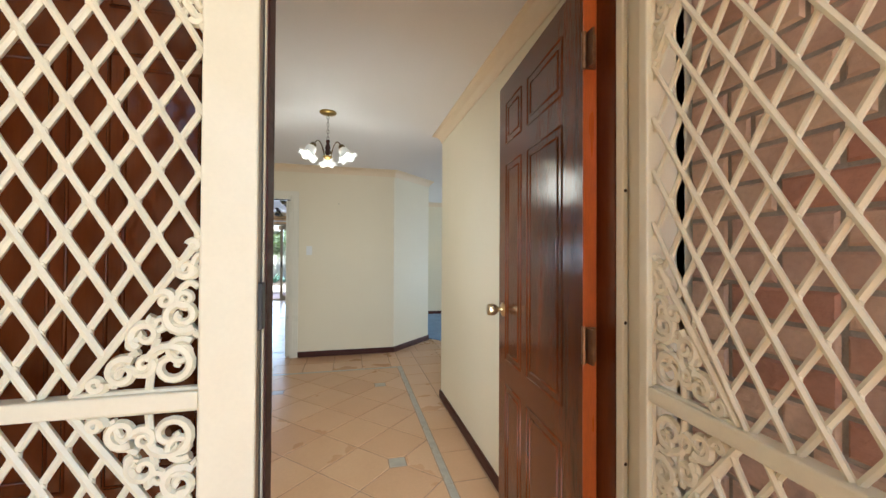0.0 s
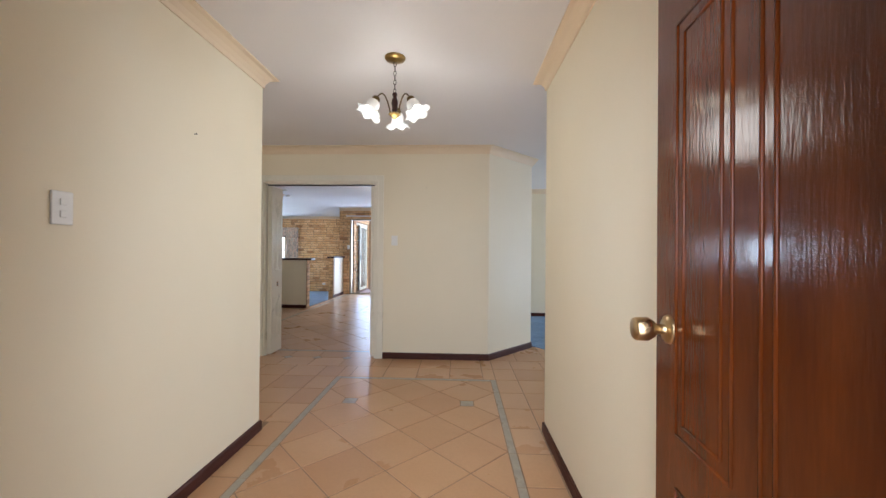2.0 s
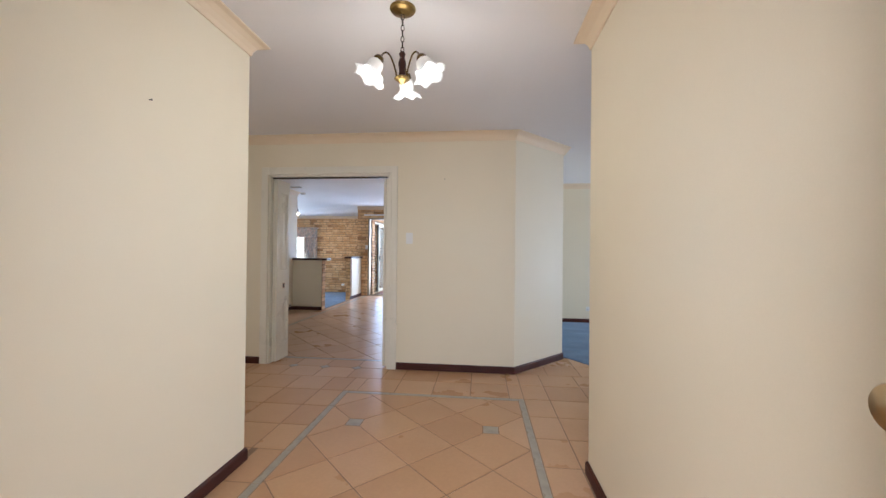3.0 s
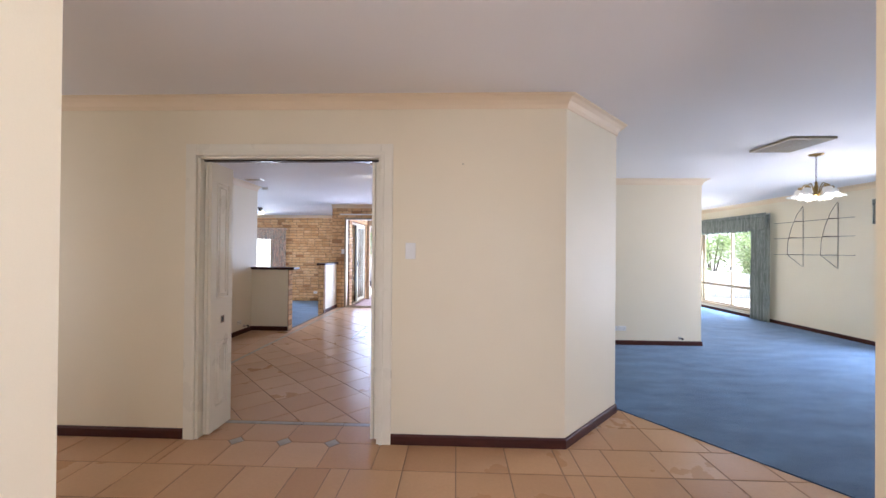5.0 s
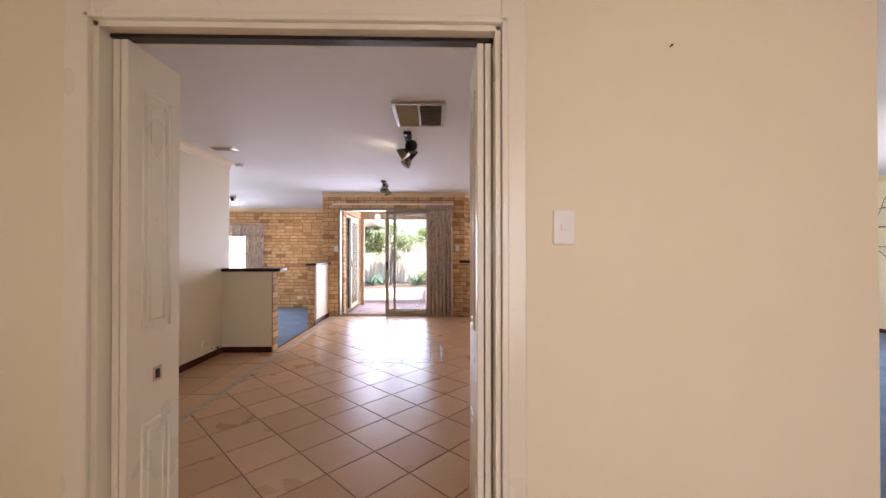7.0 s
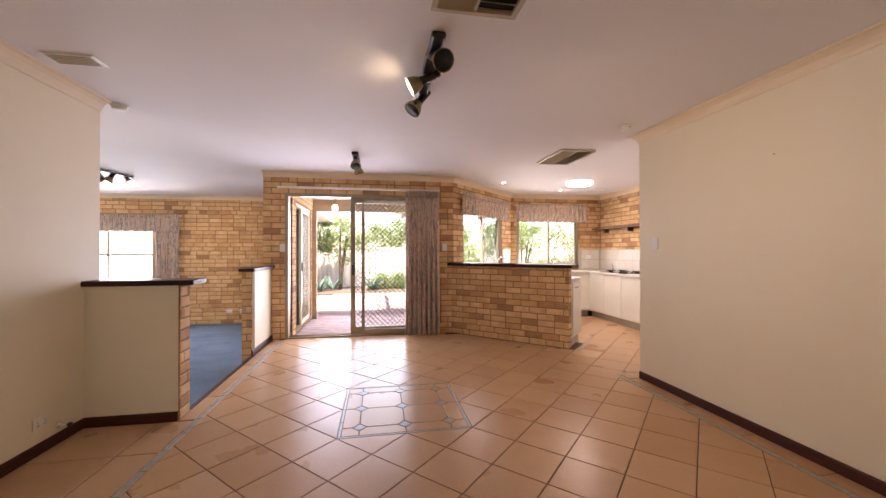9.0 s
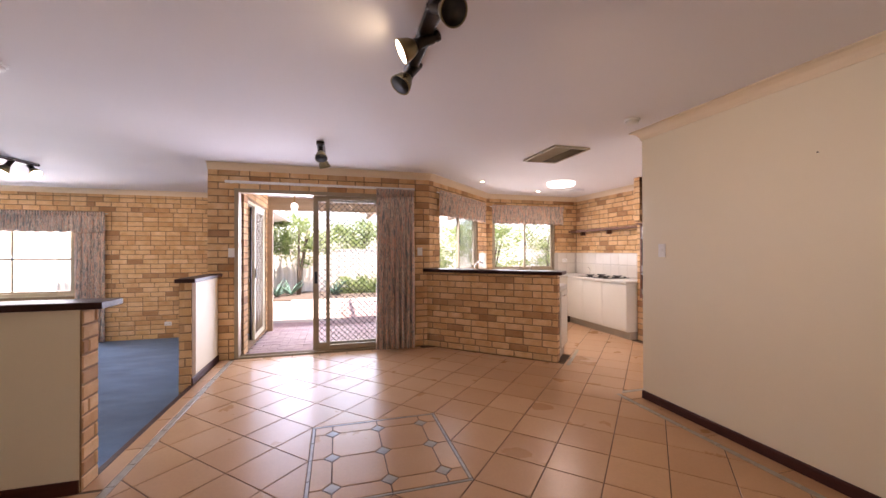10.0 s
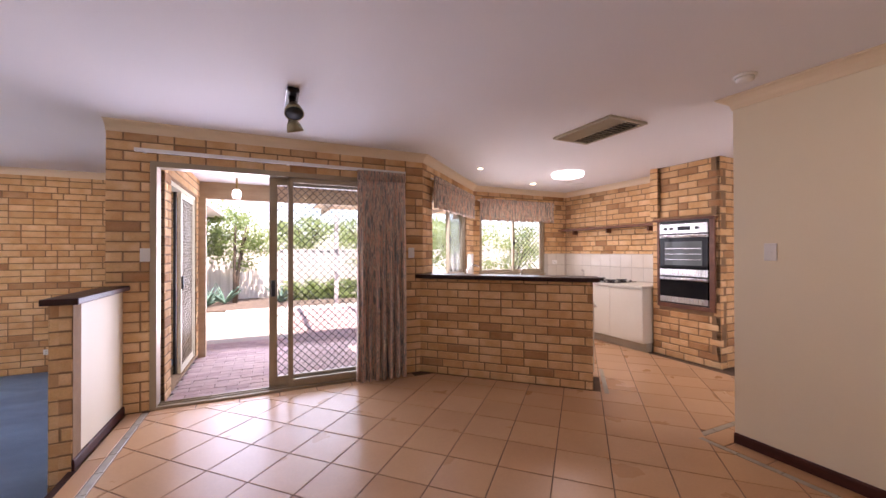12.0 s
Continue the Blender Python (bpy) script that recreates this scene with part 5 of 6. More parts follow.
def bifold(x, sgn, label, pull):
    """Two narrow leaves folded flat together against the jamb."""
    b = thing("bifold_door", (x, 5.055, 0.012), label, "bifold door", "dining doorway bifold doors")
    hgt = DOOR_H - 0.045
    for i in range(2):
        x0 = sgn * (0.006 + i * 0.027)
        x1 = x0 + sgn * 0.023
        leaf = part("leaf", boxes((min(x0, x1), 0.0, 0, max(x0, x1), 0.265, hgt), bevel=0.003), M_TRIM, b)
        if i == 1:
            m = Matrix.Translation((x1, 0, 0)) @ Matrix.Rotation(radians(90 * sgn), 4, "Z")
            for z0, z1 in ((0.18, 0.66), (1.0, 1.87)):
                bm = panel_groove(bmesh.new(), 0.07, z0, 0.205, z1, 0.0, 0.012)
                bmesh.ops.transform(bm, matrix=Matrix(((0, 1, 0, x1), (1, 0, 0, 0), (0, 0, 1, 0), (0, 0, 0, 1))), verts=bm.verts)
                part("panel_moulding", bm, M_TRIM, leaf, smooth=True)
            if pull:
                pl = part("finger_pull", boxes((x1 - 0.004, 0.12, 0.80, x1 + 0.002, 0.165, 0.855), bevel=0.001), M_CHROME, leaf, "small metal finger pull")
                part("recess", boxes((x1 + 0.001, 0.132, 0.81, x1 + 0.003, 0.153, 0.845)), M_BLACK, pl)
    return b


bifold(DOOR_L + 0.018, 1, "cream panelled bifold door folded open against the jamb", True)
bifold(DOOR_R - 0.018, -1, "cream bifold door folded open against the jamb", False)

# ---- lounge ----
lp = chandelier("chandelier", (3.69, 6.6, H), 5, 0.125, -0.385, -0.02, "brass five-arm chandelier with frosted bell shades in the lounge", 0.95, wood=False, start=-20, lean=16)
bulb("lounge_lamp", (3.69, 6.6, H - 0.66), 3.5, 0.08)
outlet((2.11, 8.05, 0.25), "white double power outlet low on the nib wall")
outlet((2.235, 8.05, 0.25), "white double power outlet low on the nib wall")
ceiling_vent(2.86, 5.95, 3.28, 6.45, False, "beige louvred ceiling vent above the lounge carpet")
for nm, y0, y1, lab in (("window_lounge_1", 12.3, 10.2, "tall beige aluminium lounge window with a transom"), ("window_lounge_2", 8.0, 6.3, "tall beige aluminium lounge window behind a curtain")):
    window(nm, pose(6.09, y0, 0.12, 0, 0, -90), y0 - y1, 1.94, lab, screen=False, rail=False)
part("mid_rail", boxes((6.10, 10.24, 0.60, 6.14, 12.26, 0.66)), M_ALU, bpy.data.objects["window_lounge_1"]).matrix_parent_inverse = bpy.data.objects["window_lounge_1"].matrix_world.inverted()
curtain(pose(5.98, 10.52, 2.19, 0, 0, -90), 0.50, 2.17, 6, 0.035, M_CURT_L, "sage-green lounge curtain drawn to the window's side", 5, "lounge curtains")
curtain(pose(5.98, 8.12, 2.19, 0, 0, -90), 0.55, 2.17, 6, 0.035, M_CURT_L, "sage-green lounge curtain beside the second window", 6, "lounge curtains")
valance(pose(5.93, 12.5, 2.21, 0, 0, -90), 2.45, 0.36, M_CURT_L, "gathered sage-green valance above the lounge window", 7, "lounge curtains")
valance(pose(5.93, 8.14, 2.21, 0, 0, -90), 2.0, 0.36, M_CURT_L, "gathered sage-green valance above the second lounge window", 8, "lounge curtains")
rack = thing("wall_rack", (6.06, 9.1, 1.15), "thin dark wire shelf brackets on the lounge wall", "wall rack")
for y in (9.41, 8.785):
    dy = y - 9.1
    part("upright", tube(bmesh.new(), [(0.01, dy, 0.0), (0.01, dy, 1.1)], 0.004, 6), M_DARKMETAL, rack)
    part("bow", tube(bmesh.new(), [(0.0, dy, 1.1), (-0.10, dy, 0.95), (-0.20, dy, 0.70), (-0.26, dy, 0.45), (-0.27, dy, 0.22), (0.0, dy, 0.0)], 0.004, 6), M_DARKMETAL, rack)
for z, d in ((0.22, 0.27), (0.53, 0.235), (0.83, 0.15)):
    part("cross_bar", tube(bmesh.new(), [(-0.01, -0.6, z), (-0.01, 0.90, z)], 0.004, 6), M_DARKMETAL, rack)
    for y in (0.31, -0.315):
        part("arm", tube(bmesh.new(), [(0.0, y, z), (-d, y, z)], 0.005, 6), M_DARKMETAL, rack)


def door_stop(at, label):
    s = thing("door_stop", at, label, "door stop", "door stops")
    part("shaft", lathe(bmesh.new(), [(0.022, 0.0), (0.020, 0.006), (0.010, 0.012), (0.008, 0.06)], 14, pose(0, 0, 0, 90)), M_CHROME, s, smooth=True)
    part("rubber_tip", lathe(bmesh.new(), [(0.013, 0.06), (0.015, 0.065), (0.014, 0.08), (0.0, 0.082)], 14, pose(0, 0, 0, 90)), M_BLACK, s, "black rubber tip", smooth=True)
    return s


door_stop((3.08, 8.05, 0.12), "metal door stop with black tip on the nib wall")
door_stop(pose(-3.75, 8.42, 0.12, 0, 0, 90), "metal door stop with black tip low on the dining wall")

# ---- dining ----
ceiling_vent(-1.36, 6.70, -0.93, 7.24, True, "beige louvred ceiling vent above the dining tiles")
ceiling_vent(0.48, 9.47, 0.92, 10.15, True, "beige louvred ceiling vent above the kitchen entry")
small = thing("exhaust_grille", (-3.44, 8.10, H), "small pale ceiling grille beside the cornice", "ceiling grille")
part("plate", boxes((-0.14, -0.07, -0.008, 0.14, 0.07, 0), bevel=0.002), M_WHITE, small)
for i in range(6):
    part("slat", boxes((-0.12, -0.055 + i * 0.02, -0.011, 0.12, -0.047 + i * 0.02, -0.008)), M_VENT, small)


def spot_track(at, length, heads, label):
    t = thing("spotlight_track", at, label, "spotlight track", "spotlight tracks")
    bar = bmesh.new()
    box(bar, -0.040, 0, -0.036, 0.040, length, 0, bevel=0.012)
    part("bar", bar, M_DARKMETAL, t)
    part("chrome_trim", boxes((-0.042, 0.03, -0.018, -0.0395, length - 0.03, -0.008), (0.0395, 0.03, -0.018, 0.042, length - 0.03, -0.008)), M_CHROME, t)
    for y, target, lit in heads:
        base = Vector((0, y, -0.055))
        m = look(base, base + Vector(target))
        st = part("stem", tube(bmesh.new(), [(0, y, -0.03), (0, y, -0.06)], 0.010, 8), M_DARKMETAL, t)
        spot_head(t, Matrix.Translation(base) @ m.to_3x3().to_4x4() @ Matrix.Translation((0, 0, -0.055)), lit)
    return t


spot_track((-1.285, 7.42, H), 0.86, [(0.17, (0.25, -0.80, -0.55), False), (0.44, (-0.75, 0.1, -0.40), True), (0.77, (-0.55, -0.25, -0.75), False)], "dark bronze three-lamp spotlight track on the ceiling")
spot_track((-1.87, 9.98, H), 0.46, [(0.10, (0.05, -0.5, -0.8), False), (0.36, (0.25, 0.3, -0.9), False)], "dark bronze two-lamp spotlight track near the sliding door")
spot_track(pose(-5.5, 11.40, H, 0, 0, -12), 0.62, [(0.08, (0.4, -0.3, -0.8), False), (0.30, (-0.2, -0.4, -0.8), True), (0.54, (0.6, -0.2, -0.6), True)], "dark bronze three-lamp spotlight track in the family room")
for eye, target, power in (((-5.42, 11.75, H - 0.22), (-5.0, 14.1, 0.9), 9), ((-5.30, 12.0, H - 0.22), (-4.2, 14.1, 1.2), 9)):
    fs_ = new("family_spot_lamp", bpy.data.lights.new("family_spot_lamp", "SPOT"))
    fs_.data.energy, fs_.data.spot_size, fs_.data.spot_blend, fs_.data.color, fs_.data.shadow_soft_size = power, radians(95), 1.0, (1.0, 0.86, 0.66), 0.04
    fs_.matrix_world = look(eye, target)
# added warm fill near the track, aimed at the right-hand dining wall
wl = new("track_lamp", bpy.data.lights.new("track_lamp", "SPOT"))
wl.data.energy, wl.data.spot_size, wl.data.spot_blend, wl.data.color, wl.data.shadow_soft_size = 8.0, radians(125), 1.0, (1.0, 0.76, 0.48), 0.05
wl.matrix_world = look((-1.12, 7.62, H - 0.24), (0.75, 8.0, 0.9))
sp = new("spot_lamp", bpy.data.lights.new("spot_lamp", "SPOT"))
sp.data.energy, sp.data.spot_size, sp.data.spot_blend, sp.data.color, sp.data.shadow_soft_size = 0.34, radians(155), 1.0, (1.0, 0.90, 0.56), 0.05
sp.matrix_world = look((-1.42, 7.86, H - 0.16), (-2.05, 8.10, H + 0.06))


def smoke_alarm(at, label):
    s = thing("smoke_alarm", at, label, "smoke alarm", "smoke alarms")
    part("base", lathe(bmesh.new(), [(0.062, 0.0), (0.062, -0.010), (0.056, -0.014), (0.0, -0.014)], 28), M_WHITE, s, smooth=True)
    part("dome", lathe(bmesh.new(), [(0.050, -0.014), (0.048, -0.032), (0.036, -0.040), (0.0, -0.042)], 28), M_WHITE, s, smooth=True)
    return s


smoke_alarm((0.70, 8.64, H), "white round smoke alarm beside the dining wall corner")
smoke_alarm((-3.66, 8.87, H), "white round smoke alarm above the half-height wall")
switch(pose(1.035, 8.66, 1.37, 0, 0, -90), "white single light switch at the dining wall's end")
switch((-2.99, 11.308, 1.35), "white single light switch on the brick pillar")
switch((-0.56, 11.308, 1.36), "white single light switch on the bricks behind the curtain")
outlet((-4.72, 14.118, 0.03), "white double power outlet low on the brick wall")
outlet((-4.46, 14.118, 0.03), "white double power outlet low on the brick wall")
outlet(pose(-3.75, 8.28, 0.20, 0, 0, 90), "cream power outlet low on the dining wall", M_TRIM)

# sliding door
sd = thing("sliding_door", (-2.96, 11.33, 0), "beige aluminium sliding door, half open, with a diamond security screen", "sliding door", "", "structure")
W, HH, f = 2.10, 2.17, 0.05
part("door_frame", boxes((0, -0.02, 0, f, 0.12, HH), (W - f, -0.02, 0, W, 0.12, HH), (f, -0.02, HH - f, W - f, 0.12, HH), bevel=0.003), M_ALU, sd)
part("sill_track", boxes((f, -0.02, 0, W - f, 0.12, 0.022), (f, 0.02, 0.022, W - f, 0.026, 0.034), (f, 0.07, 0.022, W - f, 0.076, 0.034)), M_ALU, sd)


def sliding_leaf(name, x0, x1, y, pane, parent, st=0.055):
    z0, z1 = 0.03, HH - f
    leaf = part(name, boxes((x0, y, z0, x0 + st, y + 0.03, z1), (x1 - st, y, z0, x1, y + 0.03, z1), (x0 + st, y, z1 - st, x1 - st, y + 0.03, z1), (x0 + st, y, z0, x1 - st, y + 0.03, z0 + st + 0.02), bevel=0.003), M_ALU, parent)
    if pane:
        g = part("pane", boxes((x0 + st, y + 0.012, z0 + st + 0.02, x1 - st, y + 0.017, z1 - st)), M_GLASS, leaf)
        g.visible_shadow = False
    else:
        part("security_mesh", lattice(bmesh.new(), x0 + st, z0 + st + 0.02, x1 - st, z1 - st, 0.076, 0.076, 0.0040, y + 0.015), M_MESH, leaf, "black diamond security mesh")
    return leaf


lf = sliding_leaf("glass_leaf", 1.11, W - f, 0.005, True, sd, 0.05)
sc = sliding_leaf("screen_leaf", 0.94, W - f, 0.085, False, sd, 0.075)
part("lock", boxes((0.958, 0.058, 0.93, 0.998, 0.085, 1.09), bevel=0.006), M_BLACK, sc, "black lock handle")
rod = thing("curtain_rail", (-3.05, 11.24, 2.24), "slim white curtain rail above the sliding door", "curtain rail")
part("rail", boxes((0, -0.012, -0.016, 2.4, 0.012, 0.016), bevel=0.004), M_WHITE, rod)
for x in (0.06, 1.2, 2.3):
    part("bracket", boxes((x - 0.012, 0.012, -0.012, x + 0.012, 0.068, 0.012)), M_WHITE, rod)
curtain((-1.19, 11.20, 2.225), 0.52, 2.205, 7, 0.055, M_CURT, "striped blue-and-rust fabric curtain drawn beside the sliding door", 11, "striped curtains")

# ---- family room ----
window("window_family", (-7.91, 14.15, 0.60), 1.77, 1.35, "beige aluminium family room window", screen=False, rail=False)
part("transom", boxes((-7.86, 14.17, 1.22, -6.19, 14.19, 1.25)), M_ALU, bpy.data.objects["window_family"]).matrix_parent_inverse = bpy.data.objects["window_family"].matrix_world.inverted()
valance((-8.2, 14.03, 2.07), 2.54, 0.36, M_CURT, "gathered striped valance above the family room window", 21, "striped curtains")
curtain((-6.13, 14.07, 1.80), 0.46, 2.03, 5, 0.045, M_CURT, "striped blue-and-rust curtain beside the family room window", 22, "striped curtains")

# ---- kitchen ----
bay_ang = math.degrees(math.atan2(12.85 - 11.31, 1.12 + 0.415))
bdv = Vector((math.cos(radians(bay_ang)), math.sin(radians(bay_ang))))
bp = Vector((-0.415, 11.31)) + bdv * 0.30
window("window_bay", pose(bp.x - 0.02 * bdv.y, bp.y + 0.02 * bdv.x, 1.0, 0, 0, bay_ang), 1.45, 1.10, "beige aluminium bay window with security mesh", split=0.52)
vp = Vector((-0.415, 11.31)) + bdv * 0.16 + Vector((bdv.y, -bdv.x)) * 0.085
valance(pose(vp.x, vp.y, 2.27, 0, 0, bay_ang), 1.72, 0.37, M_CURT, "gathered striped valance above the bay window", 31, "striped curtains")
window("window_kitchen", (1.24, 12.87, 0.97), 1.40, 1.13, "beige aluminium kitchen window with security mesh", split=0.52)
valance((1.20, 12.77, 2.27), 1.58, 0.37, M_CURT, "gathered striped valance above the kitchen window", 33, "striped curtains")
CT = 0.90
for nm, lab, spec, kick in (("kitchen_cabinet", "cream laminate base cabinet under the kitchen window", (1.30, 12.30, 0.12, 2.55, 12.84, CT - 0.04), (1.30, 12.36, 0, 2.55, 12.84, 0.12)),):
    c = thing(nm, (0, 0, 0), lab, "cabinet", "kitchen cabinets")
    part("body", boxes(spec), M_CAB, c)
    part("kickboard", boxes(kick), M_KICK, c)
    for i in range(3):
        dd = part("door", boxes((1.31 + i * 0.415, 12.282, 0.13, 1.715 + i * 0.415, 12.30, CT - 0.05), bevel=0.002), M_CAB, c)
for i, (y0, y1) in enumerate(((12.30, 11.82), (11.82, 11.31), (11.31, 10.76))):
    c = thing("kitchen_cabinet", (2.56, (y0 + y1) / 2, 0), "cream laminate base cabinet with flat doors under the cooktop bench", "cabinet", "kitchen cabinets")
    h = (y0 - y1) / 2
    part("body", boxes((0.0, -h, 0.12, 0.57, h, CT - 0.04)), M_CAB, c)
    part("kickboard", boxes((0.05, -h, 0.0, 0.57, h, 0.12)), M_KICK, c)
    part("door", boxes((-0.018, -h + 0.003, 0.13, 0.0, h - 0.003, CT - 0.05), bevel=0.002), M_CAB, c)
bt = thing("kitchen_benchtop", (2.52, 11.6, CT - 0.04), "pale laminate kitchen benchtop", "benchtop")
part("slab", boxes((0.0, -0.85, 0, 0.625, 1.245, 0.04), bevel=0.006), M_BENCH, bt)
part("slab", boxes((-1.35, 0.66, 0, -0.003, 1.245, 0.04), bevel=0.006), M_BENCH, bt)
ck = thing("cooktop", (2.82, 11.62, CT), "black gas cooktop set in the pale benchtop", "cooktop")
part("glass_plate", boxes((-0.25, -0.36, 0, 0.25, 0.36, 0.010), bevel=0.003), M_OVENGLASS, ck)
for x in (-0.12, 0.12):
    for y in (-0.2, 0.2):
        b_ = part("burner", lathe(bmesh.new(), [(0.045, 0.010), (0.045, 0.022), (0.03, 0.028), (0.0, 0.028)], 20, Matrix.Translation((x, y, 0))), M_DARKMETAL, ck, smooth=True)
        part("trivet", boxes((x - 0.09, y - 0.006, 0.028, x + 0.09, y + 0.006, 0.04), (x - 0.006, y - 0.09, 0.028, x + 0.006, y + 0.09, 0.04)), M_BLACK, b_)
for x in (-0.18, -0.06, 0.06, 0.18):
    part("dial", lathe(bmesh.new(), [(0.018, 0.010), (0.016, 0.03), (0.0, 0.03)], 16, Matrix.Translation((x, -0.31, 0))), M_BLACK, ck)
sh = thing("wall_shelf", (3.04, 11.80, 1.745), "red-brown timber shelf along the brick kitchen wall", "wall shelf")
part("board", boxes((-0.10, -1.02, 0, 0.105, 1.03, 0.035), bevel=0.004), M_REDWOOD, sh)
for y in (-0.75, 0.0, 0.75):
    part("bracket", boxes((0.0, y - 0.015, -0.07, 0.10, y + 0.015, 0.0), bevel=0.003), M_REDWOOD, sh)
tap = thing("kitchen_tap", (1.95, 12.66, CT), "chrome kitchen mixer tap at the window bench", "tap")
part("body", lathe(bmesh.new(), [(0.024, 0.0), (0.022, 0.06), (0.015, 0.09), (0.0, 0.1)], 16), M_CHROME, tap, smooth=True)
part("spout", tube(bmesh.new(), [(0, 0, 0.08), (0, -0.03, 0.17), (0, -0.10, 0.20), (0, -0.17, 0.17)], 0.010), M_CHROME, tap, smooth=True)
tap2 = thing("kitchen_tap", (0.55, 12.02, CT + 0.02), "chrome sink tap beside the bay window", "tap")
part("spout", tube(bmesh.new(), [(0, 0, 0), (0, 0, 0.20), (0.05, -0.05, 0.27), (0.12, -0.12, 0.24)], 0.011), M_CHROME, tap2, smooth=True)
bb = thing("bay_benchtop", pose(-0.415, 11.31, CT - 0.04, 0, 0, bay_ang), "pale laminate benchtop under the bay window", "benchtop")
part("slab", boxes((0.25, -0.45, 0, 2.10, -0.002, 0.04), bevel=0.006), M_BENCH, bb)
bc = thing("bay_cabinet", pose(-0.415, 11.31, 0, 0, 0, bay_ang), "cream laminate cabinet under the bay window", "cabinet", "kitchen cabinets")
part("body", boxes((0.27, -0.42, 0.0, 2.0, -0.002, CT - 0.04)), M_CAB, bc)
outlet((2.86, 12.845, 1.17), "white double power outlet on the kitchen tiles")
outlet(pose(3.145, 10.95, 1.22, 0, 0, -90), "white double power outlet near the oven tower")
tap3 = thing("gas_valve", (3.10, 12.35, CT), "small chrome valve on the kitchen bench", "valve")
part("stem", tube(bmesh.new(), [(0, 0, 0), (0, 0, 0.11), (-0.03, 0, 0.14), (-0.05, 0, 0.12)], 0.009), M_CHROME, tap3, smooth=True)

# oven tower
TX, TY0, TY1 = 2.72, 10.74, 9.89
brick_wall("oven_tower_front", "face-brick oven tower", (TX, TY0), (TX, TY1), 0, H, [(0.09, 0.765, 0.68, 1.76)], 0.10)
brick_wall("oven_tower_side", "lit side of the face-brick oven tower", (TX, TY1), (3.15, TY1), 0, H, thick=0.10)
brick_wall("oven_tower_far", "far side of the face-brick oven tower", (3.14, TY0), (TX + 0.01, TY0), 0, H, thick=0.10)
brick_wall("oven_tower_pier", "narrow brick pier on the oven tower's far edge", (TX - 0.055, TY0), (TX - 0.055, TY0 - 0.11), 1.82, H, thick=0.055)
ov = thing("wall_oven", (TX, 10.318, 0.70), "stainless steel double wall oven in the brick tower", "oven")
part("timber_surround", boxes((-0.02, -0.375, -0.05, 0.10, -0.312, 1.06), (-0.02, 0.312, -0.05, 0.10, 0.345, 1.06), (-0.02, -0.312, -0.05, 0.10, 0.312, 0.0), bevel=0.003), M_REDWOOD, ov, "dark red timber surround")
part("timber_shelf", boxes((-0.075, -0.40, 1.06, 0.05, 0.37, 1.085), bevel=0.004), M_REDWOOD, ov, "dark red timber shelf")
part("cavity", boxes((0.0, -0.312, 0.0, 0.098, 0.312, 1.06)), M_BLACK, ov)
part("control_panel", boxes((-0.026, -0.30, 0.90, 0.0, 0.30, 1.02), bevel=0.003), M_STEEL, ov)
for y in (0.22, 0.14, -0.18):
    part("dial", lathe(bmesh.new(), [(0.020, 0.0), (0.018, 0.022), (0.0, 0.024)], 18, pose(-0.026, y, 0.96, 0, -90)), M_BLACK, ov)
part("display", boxes((-0.029, -0.10, 0.935, -0.025, 0.06, 0.985)), M_OVENGLASS, ov)
for z0, z1, band in ((0.36, 0.88, 0.085), (0.02, 0.34, 0.07)):
    dd = part("oven_door", boxes((-0.028, -0.30, z0, -0.004, 0.30, z0 + band), (-0.028, -0.30, z1 - 0.035, -0.004, 0.30, z1), (-0.010, -0.296, z0 + 0.003, -0.005, -0.28, z1 - 0.003), (-0.010, 0.28, z0 + 0.003, -0.005, 0.296, z1 - 0.003), bevel=0.002), M_STEEL, ov, "stainless oven door")
    part("window_glass", boxes((-0.024, -0.30, z0 + band, -0.004, 0.30, z1 - 0.035)), M_OVENGLASS, dd, "dark oven glass")
    if z0 > 0.3:
        part("inner_window", boxes((-0.0248, -0.235, z0 + band + 0.05, -0.024, 0.235, z1 - 0.085)), M_OVENIN, dd, "grey-green inner oven window")
        for zz in (z0 + band + 0.12, z0 + band + 0.19, z0 + band + 0.26):
            part("oven_rack", boxes((-0.0252, -0.225, zz, -0.0246, 0.225, zz + 0.004)), M_STEEL, dd)
    part("handle", tube(bmesh.new(), [(-0.028, -0.27, z1 - 0.02), (-0.060, -0.27, z1 - 0.02), (-0.060, 0.27, z1 - 0.02), (-0.028, 0.27, z1 - 0.02)], 0.011, 10), M_STEEL, dd, smooth=True)
lamp = thing("ceiling_light", (1.80, 11.36, H), "round white flush ceiling light, lit", "ceiling light")
part("base", lathe(bmesh.new(), [(0.20, 0.0), (0.20, -0.018), (0.19, -0.02)], 40), M_WHITE, lamp)
part("diffuser", lathe(bmesh.new(), [(0.218, -0.006), (0.220, -0.03), (0.205, -0.058), (0.15, -0.070), (0.0, -0.076)], 48), M_LAMP, lamp, "glowing white diffuser", smooth=True)
area("kitchen_lamp", (1.80, 11.36, H - 0.09), (1.80, 11.36, 0), 0.36, 0.36, 5.5, (1.0, 0.92, 0.80))
for x, y in ((0.53, 11.62), (1.9, 12.25)):
    d = thing("downlight", (x, y, H), "small recessed downlight, lit", "downlight", "downlights")
    part("ring", lathe(bmesh.new(), [(0.030, -0.001), (0.032, -0.006), (0.045, -0.005), (0.048, 0.0)], 24), M_WHITE, d, smooth=True)
    part("lens", lathe(bmesh.new(), [(0.0, -0.003), (0.031, -0.003)], 20), M_GLOW, d)
fan = thing("exhaust_grille", (2.55, 12.0, H), "small round ceiling exhaust grille in the kitchen", "ceiling grille")
